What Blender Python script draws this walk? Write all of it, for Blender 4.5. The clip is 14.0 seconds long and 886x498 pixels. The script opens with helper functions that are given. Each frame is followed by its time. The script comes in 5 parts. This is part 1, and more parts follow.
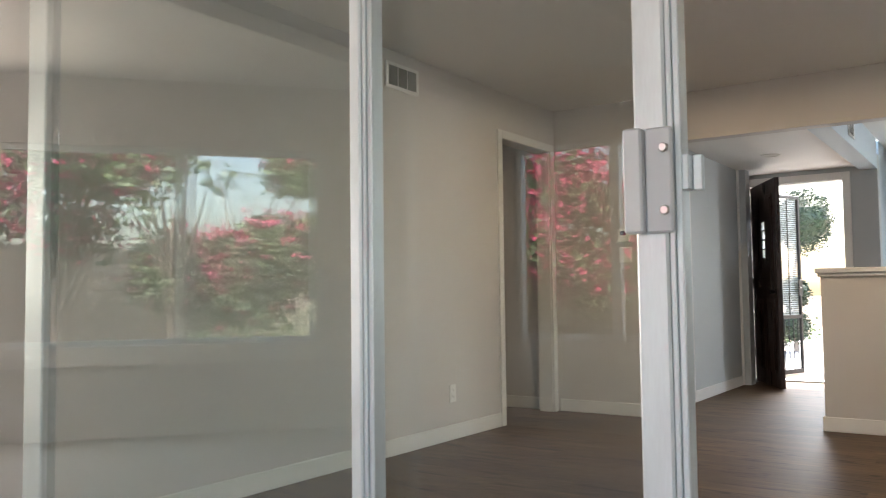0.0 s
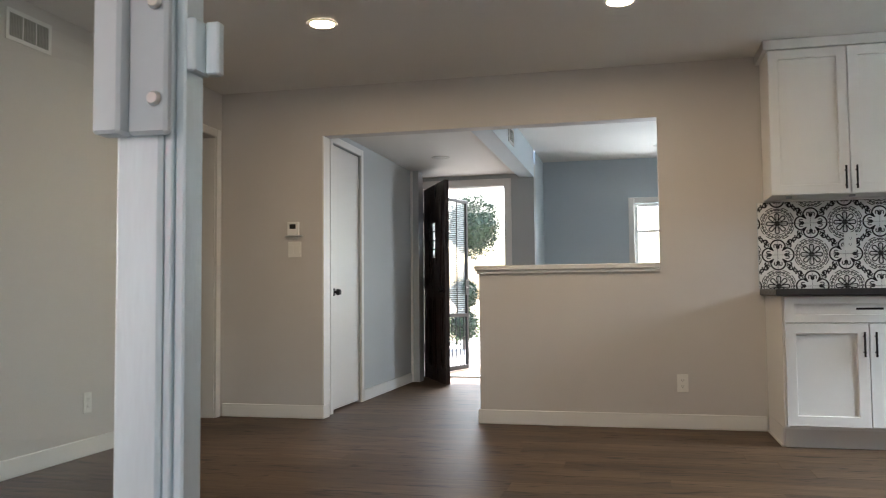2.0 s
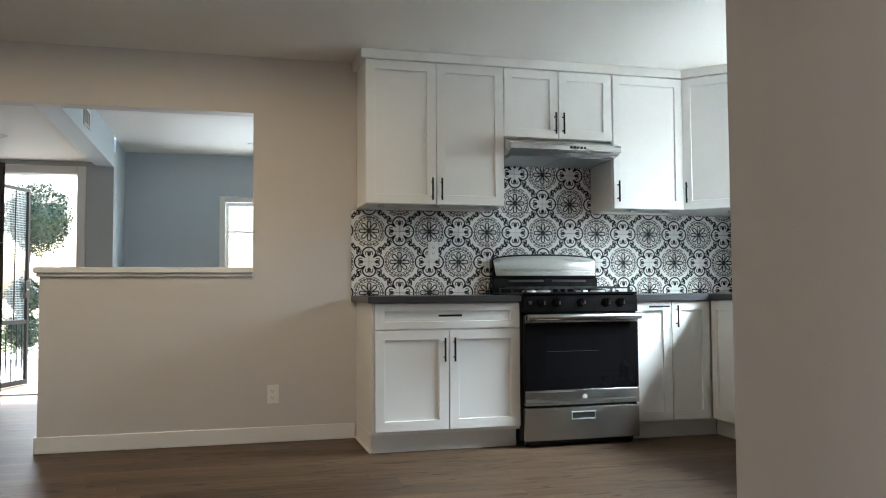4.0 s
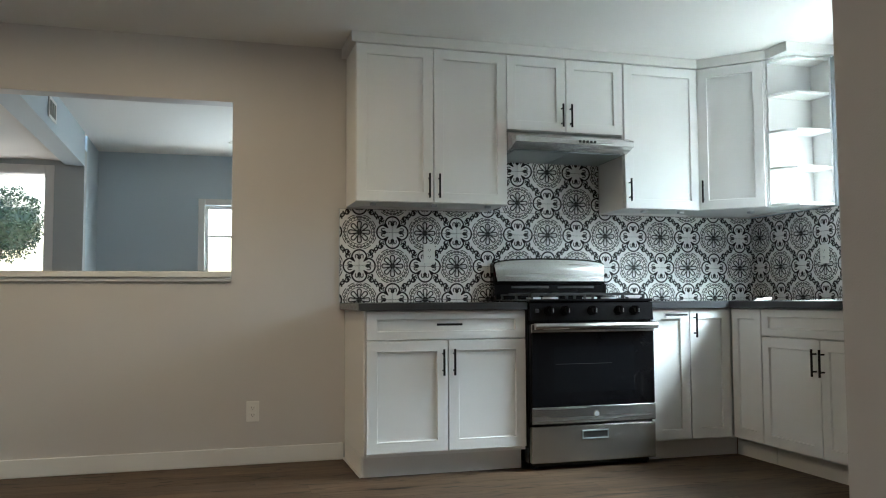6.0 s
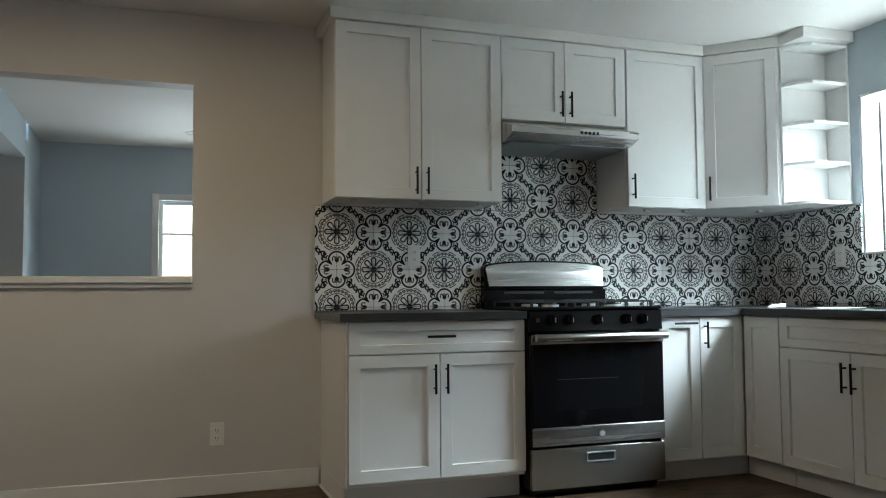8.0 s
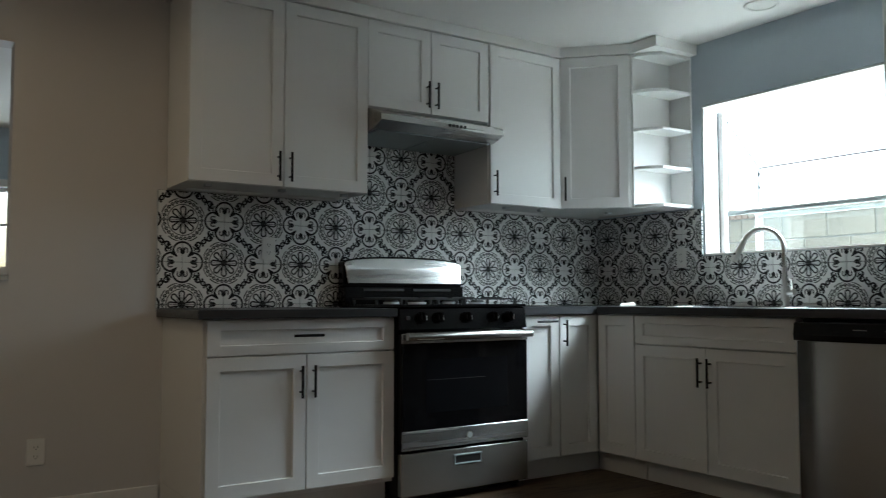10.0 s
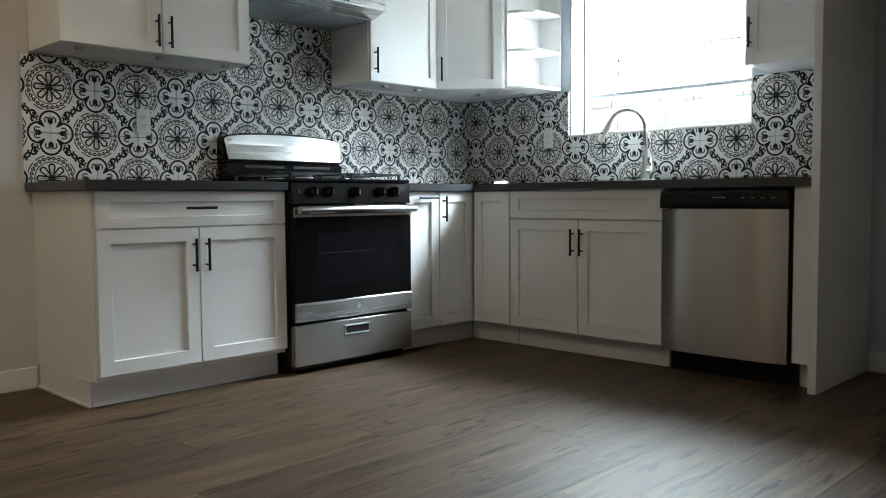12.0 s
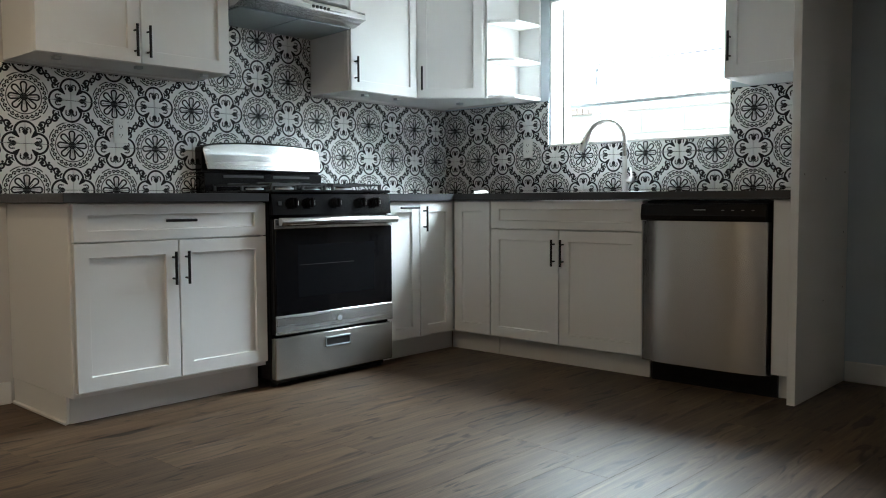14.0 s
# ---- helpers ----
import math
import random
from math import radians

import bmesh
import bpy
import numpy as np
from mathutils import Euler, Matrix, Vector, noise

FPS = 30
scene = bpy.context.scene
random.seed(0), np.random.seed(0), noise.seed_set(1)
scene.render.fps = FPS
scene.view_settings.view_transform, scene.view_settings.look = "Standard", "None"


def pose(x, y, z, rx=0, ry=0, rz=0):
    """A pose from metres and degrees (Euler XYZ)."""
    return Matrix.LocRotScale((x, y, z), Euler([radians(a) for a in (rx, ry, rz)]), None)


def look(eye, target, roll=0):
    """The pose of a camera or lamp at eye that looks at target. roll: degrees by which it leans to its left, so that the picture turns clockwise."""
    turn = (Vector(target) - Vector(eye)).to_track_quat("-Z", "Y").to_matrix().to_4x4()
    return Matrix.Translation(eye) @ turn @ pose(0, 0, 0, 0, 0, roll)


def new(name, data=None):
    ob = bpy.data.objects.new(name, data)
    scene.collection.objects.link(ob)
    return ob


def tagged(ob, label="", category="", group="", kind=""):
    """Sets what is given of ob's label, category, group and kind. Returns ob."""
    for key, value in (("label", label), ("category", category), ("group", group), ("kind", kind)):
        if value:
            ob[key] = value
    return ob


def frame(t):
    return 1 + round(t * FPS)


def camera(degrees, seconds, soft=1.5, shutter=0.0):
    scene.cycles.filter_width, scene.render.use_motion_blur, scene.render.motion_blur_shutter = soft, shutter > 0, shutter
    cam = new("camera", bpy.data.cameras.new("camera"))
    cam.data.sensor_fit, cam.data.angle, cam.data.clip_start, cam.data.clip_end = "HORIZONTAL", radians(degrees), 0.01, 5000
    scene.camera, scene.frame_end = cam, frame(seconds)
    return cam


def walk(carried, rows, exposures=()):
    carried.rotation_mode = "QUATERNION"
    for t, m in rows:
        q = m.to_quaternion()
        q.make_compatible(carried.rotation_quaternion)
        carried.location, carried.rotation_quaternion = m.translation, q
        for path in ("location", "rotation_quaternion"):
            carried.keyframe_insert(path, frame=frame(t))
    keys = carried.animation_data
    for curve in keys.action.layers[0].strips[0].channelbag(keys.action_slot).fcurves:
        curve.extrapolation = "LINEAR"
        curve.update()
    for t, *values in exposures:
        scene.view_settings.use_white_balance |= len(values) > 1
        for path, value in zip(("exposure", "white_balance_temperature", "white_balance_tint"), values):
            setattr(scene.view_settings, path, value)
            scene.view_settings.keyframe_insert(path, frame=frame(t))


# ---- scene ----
cam = camera(56.7, 14.0, soft=1.0, shutter=0.16)
PATH = [
    (0, (-3.663, -6.074, 0.954), (-4.796, -4.429, 1.064), -0.7),
    (0.5, (-3.669, -6.032, 0.958), (-4.602, -4.266, 1.066), -0.6),
    (1, (-3.690, -5.942, 0.956), (-4.443, -4.091, 1.061), -0.6),
    (1.5, (-3.673, -5.82, 0.928), (-4.277, -3.917, 1.037), -0.6),
    (2, (-3.641, -5.688, 0.901), (-4.1, -3.745, 1.011), -0.5),
    (2.5, (-3.685, -5.592, 0.894), (-3.963, -3.615, 1.005), -0.3),
    (3, (-3.759, -5.513, 0.932), (-3.624, -3.521, 1.04), -0.3),
    (3.5, (-3.746, -5.404, 0.937), (-3.315, -3.454, 1.046), -0.4),
    (3.7, (-3.689, -5.375, 0.948), (-3.198, -3.439, 1.047), -0.4),
    (5.8, (-3.616, -4.916, 0.943), (-3.065, -2.998, 1.066), -0.3),
    (6, (-3.618, -4.868, 0.93), (-3.069, -2.949, 1.054), -0.3),
    (6.5, (-3.546, -4.672, 0.902), (-2.986, -2.757, 1.033), -0.4),
    (7, (-3.476, -4.556, 0.975), (-2.915, -2.641, 1.103), -0.4),
    (7.5, (-3.523, -4.472, 0.976), (-2.946, -2.562, 1.112), -0.3),
    (7.7, (-3.577, -4.424, 0.998), (-2.967, -2.524, 1.123), -0.3),
    (9.8, (-3.861, -4.024, 0.94), (-2.885, -2.283, 1.067), 0.3),
    (10, (-3.889, -3.979, 0.959), (-2.783, -2.317, 1.08), -0.1),
    (10.5, (-3.945, -3.859, 0.884), (-2.651, -2.339, 0.999), -0.1),
    (11, (-4.01, -3.814, 0.842), (-2.691, -2.315, 0.954), -0.2),
    (11.5, (-4.165, -3.836, 0.835), (-2.761, -2.414, 0.926), -0.1),
    (12, (-4.173, -3.839, 0.831), (-2.743, -2.445, 0.709), -0.4),
    (12.5, (-4.169, -3.826, 0.841), (-2.725, -2.448, 0.707), -0.4),
    (13, (-4.172, -3.813, 0.842), (-2.715, -2.45, 0.711), -0.3),
    (13.5, (-4.185, -3.807, 0.846), (-2.72, -2.45, 0.723), -0.3),
    (14, (-4.192, -3.799, 0.881), (-2.717, -2.453, 0.761), -0.3),
]
EXPOSURES = [(0, 3.72, 6680, 12), (1.5, 3.50, 6420, 11), (3.0, 3.60, 6300, 9), (3.7, 3.55, 6250, 7), (6.0, 3.27, 6100, 3), (7.5, 3.08, 6100, 3),
             (9.8, 1.95, 6150, 4), (10.5, 2.42, 6150, 5), (11.5, 2.86, 6150, 6), (12.0, 3.05, 6150, 6), (14, 3.05, 6150, 6)]
SUN, PATIO, SLANTED, KITCHEN, KITCHEN_LOW, LIVING, ENTRY, DOWN = 2.8, 2.2, 11.5, 405, 38, 13, 7.5, 0.7

walk(cam, [(t, look(eye, target, roll)) for t, eye, target, roll in PATH], EXPOSURES)

# ---- world, sun, large lights ----
world = bpy.data.worlds.new("sky")
scene.world = world
world.use_nodes = True
wn = world.node_tree.nodes
sky = wn.new("ShaderNodeTexSky")
sky.sky_type = "NISHITA"
sky.sun_disc = False
sky.sun_elevation = radians(58)
sky.sun_rotation = radians(11)
sky.air_density, sky.dust_density = 1.2, 4.0
wn["Background"].inputs["Strength"].default_value = 0.10
world.node_tree.links.new(sky.outputs[0], wn["Background"].inputs[0])


def lamp(name, kind, energy, color, m, size=0.1, size_y=None, angle=None):
    data = bpy.data.lights.new(name, kind)
    data.energy, data.color = energy, color
    if kind == "AREA":
        data.size = size
        if size_y:
            data.shape, data.size_y = "RECTANGLE", size_y
        else:
            data.shape = "DISK"
    if kind == "SUN":
        data.angle = radians(angle)
    ob = new(name, data)
    ob.matrix_world = m
    return ob


lamp("sun", "SUN", SUN, (1.0, 0.96, 0.9), look((0, 0, 10), (-0.2, -1.0, 8.2)), angle=6)
# area lamps that stand in for the sky light of the openings
lamp("patio_window_sky", "AREA", PATIO, (1.0, 0.97, 0.94), look((-2.4, -9.42, 1.32), (-2.4, -6.0, 1.27)), 3.5, 1.35)
lamp("kitchen_low_sky", "AREA", KITCHEN_LOW, (0.86, 0.95, 1.0), look((2.2, -2.2, 2.75), (0.0, -2.0, 2.0)), 5.0, 1.2)
lamp("kitchen_window_sky", "AREA", KITCHEN, (0.86, 0.95, 1.0), look((1.9, -2.5, 3.75), (0.0, -2.0, 1.6)), 7.0, 1.6)
# added fill in the slanting window, warmed to imitate light bounced off walls
lamp("patio_slant_fill", "AREA", SLANTED, (1.0, 0.87, 0.76), pose(-7.2, -9.45, 0, 0, 0, 131.2) @ look((3.75, -0.03, 1.32), (3.75, -2.0, 1.27)), 1.05, 1.35)
lamp("living_window_sky", "AREA", LIVING, (0.85, 0.94, 1.0), look((-3.05, 4.5, 1.6), (-3.05, 2.0, 1.3)), 1.2, 1.2)
lamp("entry_sky", "AREA", ENTRY, (0.95, 0.98, 1.0), look((-5.35, 5.2, 2.75), (-5.45, 2.6, 0.5)), 1.6, 1.0)

# ---- materials ----
def srgb(r, g, b):
    return tuple((c / 255 / 12.92 if c / 255 <= 0.04045 else ((c / 255 + 0.055) / 1.055) ** 2.4) for c in (r, g, b)) + (1.0,)


def material(name, color, rough=0.5, metal=0.0, vary=0.06, scale=6.0, bump=0.0, bscale=120.0, stretch=(1, 1, 1), rvary=0.08, coat=0.0, islands=0.0):
    """A surface with colour that varies at two scales, uneven gloss and a fine relief."""
    m = bpy.data.materials.new(name)
    m.use_nodes = True
    n, link = m.node_tree.nodes, m.node_tree.links.new
    b = n["Principled BSDF"]
    co = n.new("ShaderNodeTexCoord")
    mp = n.new("ShaderNodeMapping")
    mp.inputs["Scale"].default_value = stretch
    link(co.outputs["Object"], mp.inputs[0])
    big, small = n.new("ShaderNodeTexNoise"), n.new("ShaderNodeTexNoise")
    big.inputs["Scale"].default_value, small.inputs["Scale"].default_value = scale, bscale
    big.inputs["Detail"].default_value, small.inputs["Detail"].default_value = 3, 3
    link(mp.outputs[0], big.inputs[0])
    link(mp.outputs[0], small.inputs[0])
    add = n.new("ShaderNodeMath")
    add.operation = "MULTIPLY_ADD"
    link(small.outputs[0], add.inputs[0])
    add.inputs[1].default_value = 0.35
    link(big.outputs[0], add.inputs[2])
    rng = n.new("ShaderNodeMapRange")
    link(add.outputs[0], rng.inputs[0])
    rng.inputs[1].default_value, rng.inputs[2].default_value = 0.35, 1.0
    rng.inputs[3].default_value, rng.inputs[4].default_value = 1 - vary, 1 + vary
    mul = n.new("ShaderNodeVectorMath")
    mul.operation = "SCALE"
    mul.inputs[0].default_value = color[:3]
    link(rng.outputs[0], mul.inputs["Scale"])
    out = mul.outputs[0]
    if islands:
        info = n.new("ShaderNodeObjectInfo")
        r2 = n.new("ShaderNodeMapRange")
        link(info.outputs["Random"], r2.inputs[0])
        r2.inputs[3].default_value, r2.inputs[4].default_value = 1 - islands, 1 + islands
        m2 = n.new("ShaderNodeVectorMath")
        m2.operation = "SCALE"
        link(out, m2.inputs[0])
        link(r2.outputs[0], m2.inputs["Scale"])
        out = m2.outputs[0]
    link(out, b.inputs["Base Color"])
    r3 = n.new("ShaderNodeMapRange")
    link(big.outputs[0], r3.inputs[0])
    r3.inputs[1].default_value, r3.inputs[2].default_value = 0.3, 0.7
    r3.inputs[3].default_value, r3.inputs[4].default_value = max(0.02, rough - rvary), min(1, rough + rvary)
    link(r3.outputs[0], b.inputs["Roughness"])
    b.inputs["Metallic"].default_value = metal
    b.inputs["Coat Weight"].default_value = coat
    if bump:
        bp = n.new("ShaderNodeBump")
        bp.inputs["Strength"].default_value = bump
        bp.inputs["Distance"].default_value = 0.002
        link(small.outputs[0], bp.inputs["Height"])
        link(bp.outputs[0], b.inputs["Normal"])
    return m


def glow(name, color, strength):
    m = bpy.data.materials.new(name)
    m.use_nodes = True
    b = m.node_tree.nodes["Principled BSDF"]
    b.inputs["Base Color"].default_value = color
    b.inputs["Emission Color"].default_value = color
    b.inputs["Emission Strength"].default_value = strength
    return m


def clear_glass(name, tint=(0.93, 0.96, 0.95, 1), dust_haze=0.0):
    """A thin pane: see-through, with the mirror image that glass has."""
    m = bpy.data.materials.new(name)
    m.use_nodes = True
    n, link = m.node_tree.nodes, m.node_tree.links.new
    n.remove(n["Principled BSDF"])
    tr, gl, mix = n.new("ShaderNodeBsdfTransparent"), n.new("ShaderNodeBsdfGlossy"), n.new("ShaderNodeMixShader")
    face, power, fade = n.new("ShaderNodeLayerWeight"), n.new("ShaderNodeMath"), n.new("ShaderNodeMath")
    face.inputs[0].default_value = 0.5
    power.operation, fade.operation = "POWER", "MULTIPLY_ADD"
    link(face.outputs["Facing"], power.inputs[0])
    power.inputs[1].default_value = 5.0
    link(power.outputs[0], fade.inputs[0])
    fade.inputs[1].default_value, fade.inputs[2].default_value = 0.95, 0.045
    tr.inputs[0].default_value = tint
    gl.inputs["Roughness"].default_value = 0.0
    gl.inputs[0].default_value = (1, 1, 1, 1)
    link(fade.outputs[0], mix.inputs[0])
    link(tr.outputs[0], mix.inputs[1])
    link(gl.outputs[0], mix.inputs[2])
    out = mix.outputs[0]
    # dust film that also paints in the pale haze of the mirrored patio ceiling
    if dust_haze:
        film, veil, specks, share = n.new("ShaderNodeBsdfDiffuse"), n.new("ShaderNodeMixShader"), n.new("ShaderNodeTexNoise"), n.new("ShaderNodeMapRange")
        film.inputs[0].default_value = (0.78, 0.80, 0.76, 1)
        specks.inputs["Scale"].default_value, specks.inputs["Detail"].default_value = 2.5, 5
        link(specks.outputs[0], share.inputs[0])
        share.inputs[1].default_value, share.inputs[2].default_value = 0.3, 0.7
        share.inputs[3].default_value, share.inputs[4].default_value = dust_haze * 0.7, dust_haze * 1.3
        link(share.outputs[0], veil.inputs[0])
        link(out, veil.inputs[1])
        link(film.outputs[0], veil.inputs[2])
        out = veil.outputs[0]
    link(out, n["Material Output"].inputs[0])
    return m


M_WALL = material("greige_wall_paint", (0.60, 0.575, 0.56), 0.62, vary=0.025, scale=1.3, bump=0.25, bscale=260)
M_BLUE = material("pale_blue_wall_paint", (0.50, 0.575, 0.63), 0.6, vary=0.025, scale=1.3, bump=0.25, bscale=260)
M_HALL = material("pale_grey_hall_paint", (0.47, 0.495, 0.505), 0.6, vary=0.025, scale=1.3, bump=0.25, bscale=260)
M_CEIL = material("white_ceiling_paint", (0.74, 0.73, 0.71), 0.75, vary=0.03, scale=1.0, bump=0.5, bscale=150)
M_TRIM = material("white_trim_paint", (0.78, 0.77, 0.75), 0.38, vary=0.02, scale=3, bump=0.06)
M_CAB = material("white_cabinet_lacquer", (0.80, 0.80, 0.79), 0.36, vary=0.012, scale=2.5, rvary=0.025, bump=0.04, bscale=300)
M_TOE = material("white_toe_board", (0.72, 0.71, 0.69), 0.45, vary=0.04, scale=4, bump=0.08)
M_BLACK = material("matt_black_metal", (0.012, 0.012, 0.013), 0.38, metal=0.6, vary=0.1)
M_ENAMEL = material("black_enamel", (0.007, 0.007, 0.008), 0.16, vary=0.2, rvary=0.05)
M_IRON = material("cast_iron_grate", (0.012, 0.012, 0.012), 0.6, vary=0.2, bump=0.4, bscale=300)
M_OVEN = material("oven_black_glass", (0.006, 0.006, 0.007), 0.07, vary=0.05, rvary=0.02)
M_STEEL = material("brushed_stainless_steel", (0.52, 0.505, 0.48), 0.26, metal=1.0, vary=0.03, scale=3, rvary=0.008, bscale=60, stretch=(0.3, 0.3, 8))
M_STEELH = material("brushed_stainless_steel_across", (0.50, 0.50, 0.495), 0.26, metal=1.0, vary=0.03, scale=3, rvary=0.03, bscale=60, stretch=(0.3, 8, 8))
M_CHROME = material("satin_nickel", (0.74, 0.73, 0.70), 0.30, metal=1.0, vary=0.03)
M_COUNTER = material("dark_grey_quartz", (0.040, 0.041, 0.045), 0.36, vary=0.10, scale=60, bscale=500)
M_ALU = material("mill_finish_aluminium", (0.64, 0.71, 0.74), 0.42, metal=0.55, vary=0.10, scale=7, bump=0.15, bscale=90, stretch=(4, 4, 0.5))
M_ALUDK = material("weathered_grey_aluminium", (0.33, 0.37, 0.38), 0.5, metal=0.5, vary=0.15, scale=8, stretch=(4, 4, 0.5))
M_LATCH = material("grey_painted_latch", (0.52, 0.55, 0.57), 0.45, metal=0.2, vary=0.05)
M_PLASTIC = material("white_plastic", (0.80, 0.79, 0.76), 0.35, vary=0.02)
M_SLOT = material("dark_slot", (0.02, 0.02, 0.02), 0.6)
M_DOORWOOD = material("dark_mahogany", (0.030, 0.014, 0.011), 0.32, vary=0.5, scale=3, bump=0.15, bscale=60, stretch=(6, 6, 0.6))
M_GLASS = clear_glass("window_glass")
M_PATIOGLASS = clear_glass("patio_door_glass", (0.90, 0.93, 0.92, 1), dust_haze=0.008)
M_CONCRETE = material("pale_concrete", (0.30, 0.29, 0.275), 0.85, vary=0.12, scale=1.2, bump=0.4, bscale=60)
M_SOIL = material("dry_garden_soil", (0.16, 0.12, 0.085), 0.95, vary=0.3, scale=1.5, bump=0.8, bscale=25)
M_BLOCK = material("cream_block", (0.25, 0.22, 0.18), 0.9, vary=0.12, scale=3, bump=0.6, bscale=70, islands=0.08)
M_BARK = material("grey_bark", (0.20, 0.165, 0.135), 0.9, vary=0.3, scale=8, bump=0.8, bscale=40)
M_LEAF = material("green_leaf", (0.075, 0.120, 0.042), 0.5, vary=0.5, scale=9)
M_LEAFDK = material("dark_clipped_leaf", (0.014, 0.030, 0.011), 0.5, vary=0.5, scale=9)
M_BLOOM = material("magenta_bract", (0.45, 0.035, 0.11), 0.6, vary=0.35, scale=9)
M_STUCCO = material("cream_stucco", (0.62, 0.58, 0.50), 0.9, vary=0.05, scale=2, bump=0.6, bscale=90)
M_ROOF = material("pale_brown_cap_brick", (0.24, 0.17, 0.135), 0.85, vary=0.25, scale=3, bump=0.4, bscale=40)
M_GRILLE = material("grey_vent_enamel", (0.26, 0.26, 0.235), 0.5, vary=0.04)
M_LAMPON = glow("warm_lamp_disc", (1.0, 0.80, 0.52, 1), 14.0)
M_FROST = material("frosted_door_glass", (0.85, 0.90, 0.94), 0.5, vary=0.02)
M_FROST.node_tree.nodes["Principled BSDF"].inputs["Transmission Weight"].default_value = 1.0
# dark grey for the drawn gap shade, the window catches and the rack line
M_DARKGREY = material("matt_dark_grey", (0.030, 0.031, 0.033), 0.7, vary=0.1)
for steel in (M_STEEL, M_STEELH):
    # brushed across: the gloss spreads upright
    sn = steel.node_tree.nodes
    tan = sn.new("ShaderNodeTangent")
    tan.direction_type, tan.axis = "RADIAL", "Z"
    sb = sn["Principled BSDF"]
    sb.inputs["Anisotropic"].default_value, sb.inputs["Anisotropic Rotation"].default_value = 0.8, 0.25
    steel.node_tree.links.new(tan.outputs[0], sb.inputs["Tangent"])
M_OVEN.node_tree.nodes["Principled BSDF"].inputs["Specular IOR Level"].default_value = 0.22
M_ENAMEL.node_tree.nodes["Principled BSDF"].inputs["Specular IOR Level"].default_value = 0.30
M_LAMPOFF = material("frosted_lamp_lens", (0.62, 0.61, 0.58), 0.5)


def wood_floor():
    """Grey-brown vinyl planks: long grain, dark knots, each plank its own tone."""
    m = bpy.data.materials.new("grey_brown_plank")
    m.use_nodes = True
    n, link = m.node_tree.nodes, m.node_tree.links.new
    b = n["Principled BSDF"]
    co, info = n.new("ShaderNodeTexCoord"), n.new("ShaderNodeObjectInfo")
    shift = n.new("ShaderNodeVectorMath")
    shift.operation = "MULTIPLY_ADD"
    comb = n.new("ShaderNodeCombineXYZ")
    for i in range(3):
        link(info.outputs["Random"], comb.inputs[i])
    link(comb.outputs[0], shift.inputs[0])
    shift.inputs[1].default_value = (37, 19, 11)
    link(co.outputs["Object"], shift.inputs[2])

    def noisy(sx, sy, detail, rough=0.55, dist=0.0):
        mp, t = n.new("ShaderNodeMapping"), n.new("ShaderNodeTexNoise")
        mp.inputs["Scale"].default_value = (sx, sy, 1)
        link(shift.outputs[0], mp.inputs[0])
        link(mp.outputs[0], t.inputs[0])
        t.inputs["Scale"].default_value = 1
        t.inputs["Detail"].default_value, t.inputs["Roughness"].default_value, t.inputs["Distortion"].default_value = detail, rough, dist
        return t.outputs[0]

    grain, streak, knot, tone = noisy(5, 150, 4), noisy(1.6, 34, 4, 0.6, 0.8), noisy(4, 20, 2, 0.5, 1.2), noisy(1.1, 7, 3)

    def ramp(value, stops):
        r = n.new("ShaderNodeValToRGB")
        link(value, r.inputs[0])
        e = r.color_ramp.elements
        e[0].position, e[0].color = stops[0]
        e[1].position, e[1].color = stops[1]
        for p, c in stops[2:]:
            e.new(p).color = c
        return r.outputs[0]

    base = ramp(streak, [(0.28, (0.058, 0.036, 0.022, 1)), (0.74, (0.158, 0.112, 0.074, 1)), (0.5, (0.104, 0.068, 0.042, 1))])

    def scaled(vec, value, lo, hi, a=0.3, c=0.7):
        r = n.new("ShaderNodeMapRange")
        link(value, r.inputs[0])
        r.inputs[1].default_value, r.inputs[2].default_value, r.inputs[3].default_value, r.inputs[4].default_value = a, c, lo, hi
        s = n.new("ShaderNodeVectorMath")
        s.operation = "SCALE"
        link(vec, s.inputs[0])
        link(r.outputs[0], s.inputs["Scale"])
        return s.outputs[0]

    c = scaled(base, grain, 0.78, 1.18)
    c = scaled(c, knot, 0.22, 1.0, 0.31, 0.43)
    c = scaled(c, tone, 0.80, 1.2, 0.35, 0.65)
    c = scaled(c, info.outputs["Random"], 0.76, 1.10, 0, 1)
    link(c, b.inputs["Base Color"])
    r = n.new("ShaderNodeMapRange")
    link(streak, r.inputs[0])
    r.inputs[3].default_value, r.inputs[4].default_value = 0.40, 0.58
    b.inputs["Specular IOR Level"].default_value = 0.21
    link(r.outputs[0], b.inputs["Roughness"])
    bp = n.new("ShaderNodeBump")
    bp.inputs["Strength"].default_value, bp.inputs["Distance"].default_value = 0.25, 0.0015
    link(grain, bp.inputs["Height"])
    link(bp.outputs[0], b.inputs["Normal"])
    return m


M_PLANK = wood_floor()


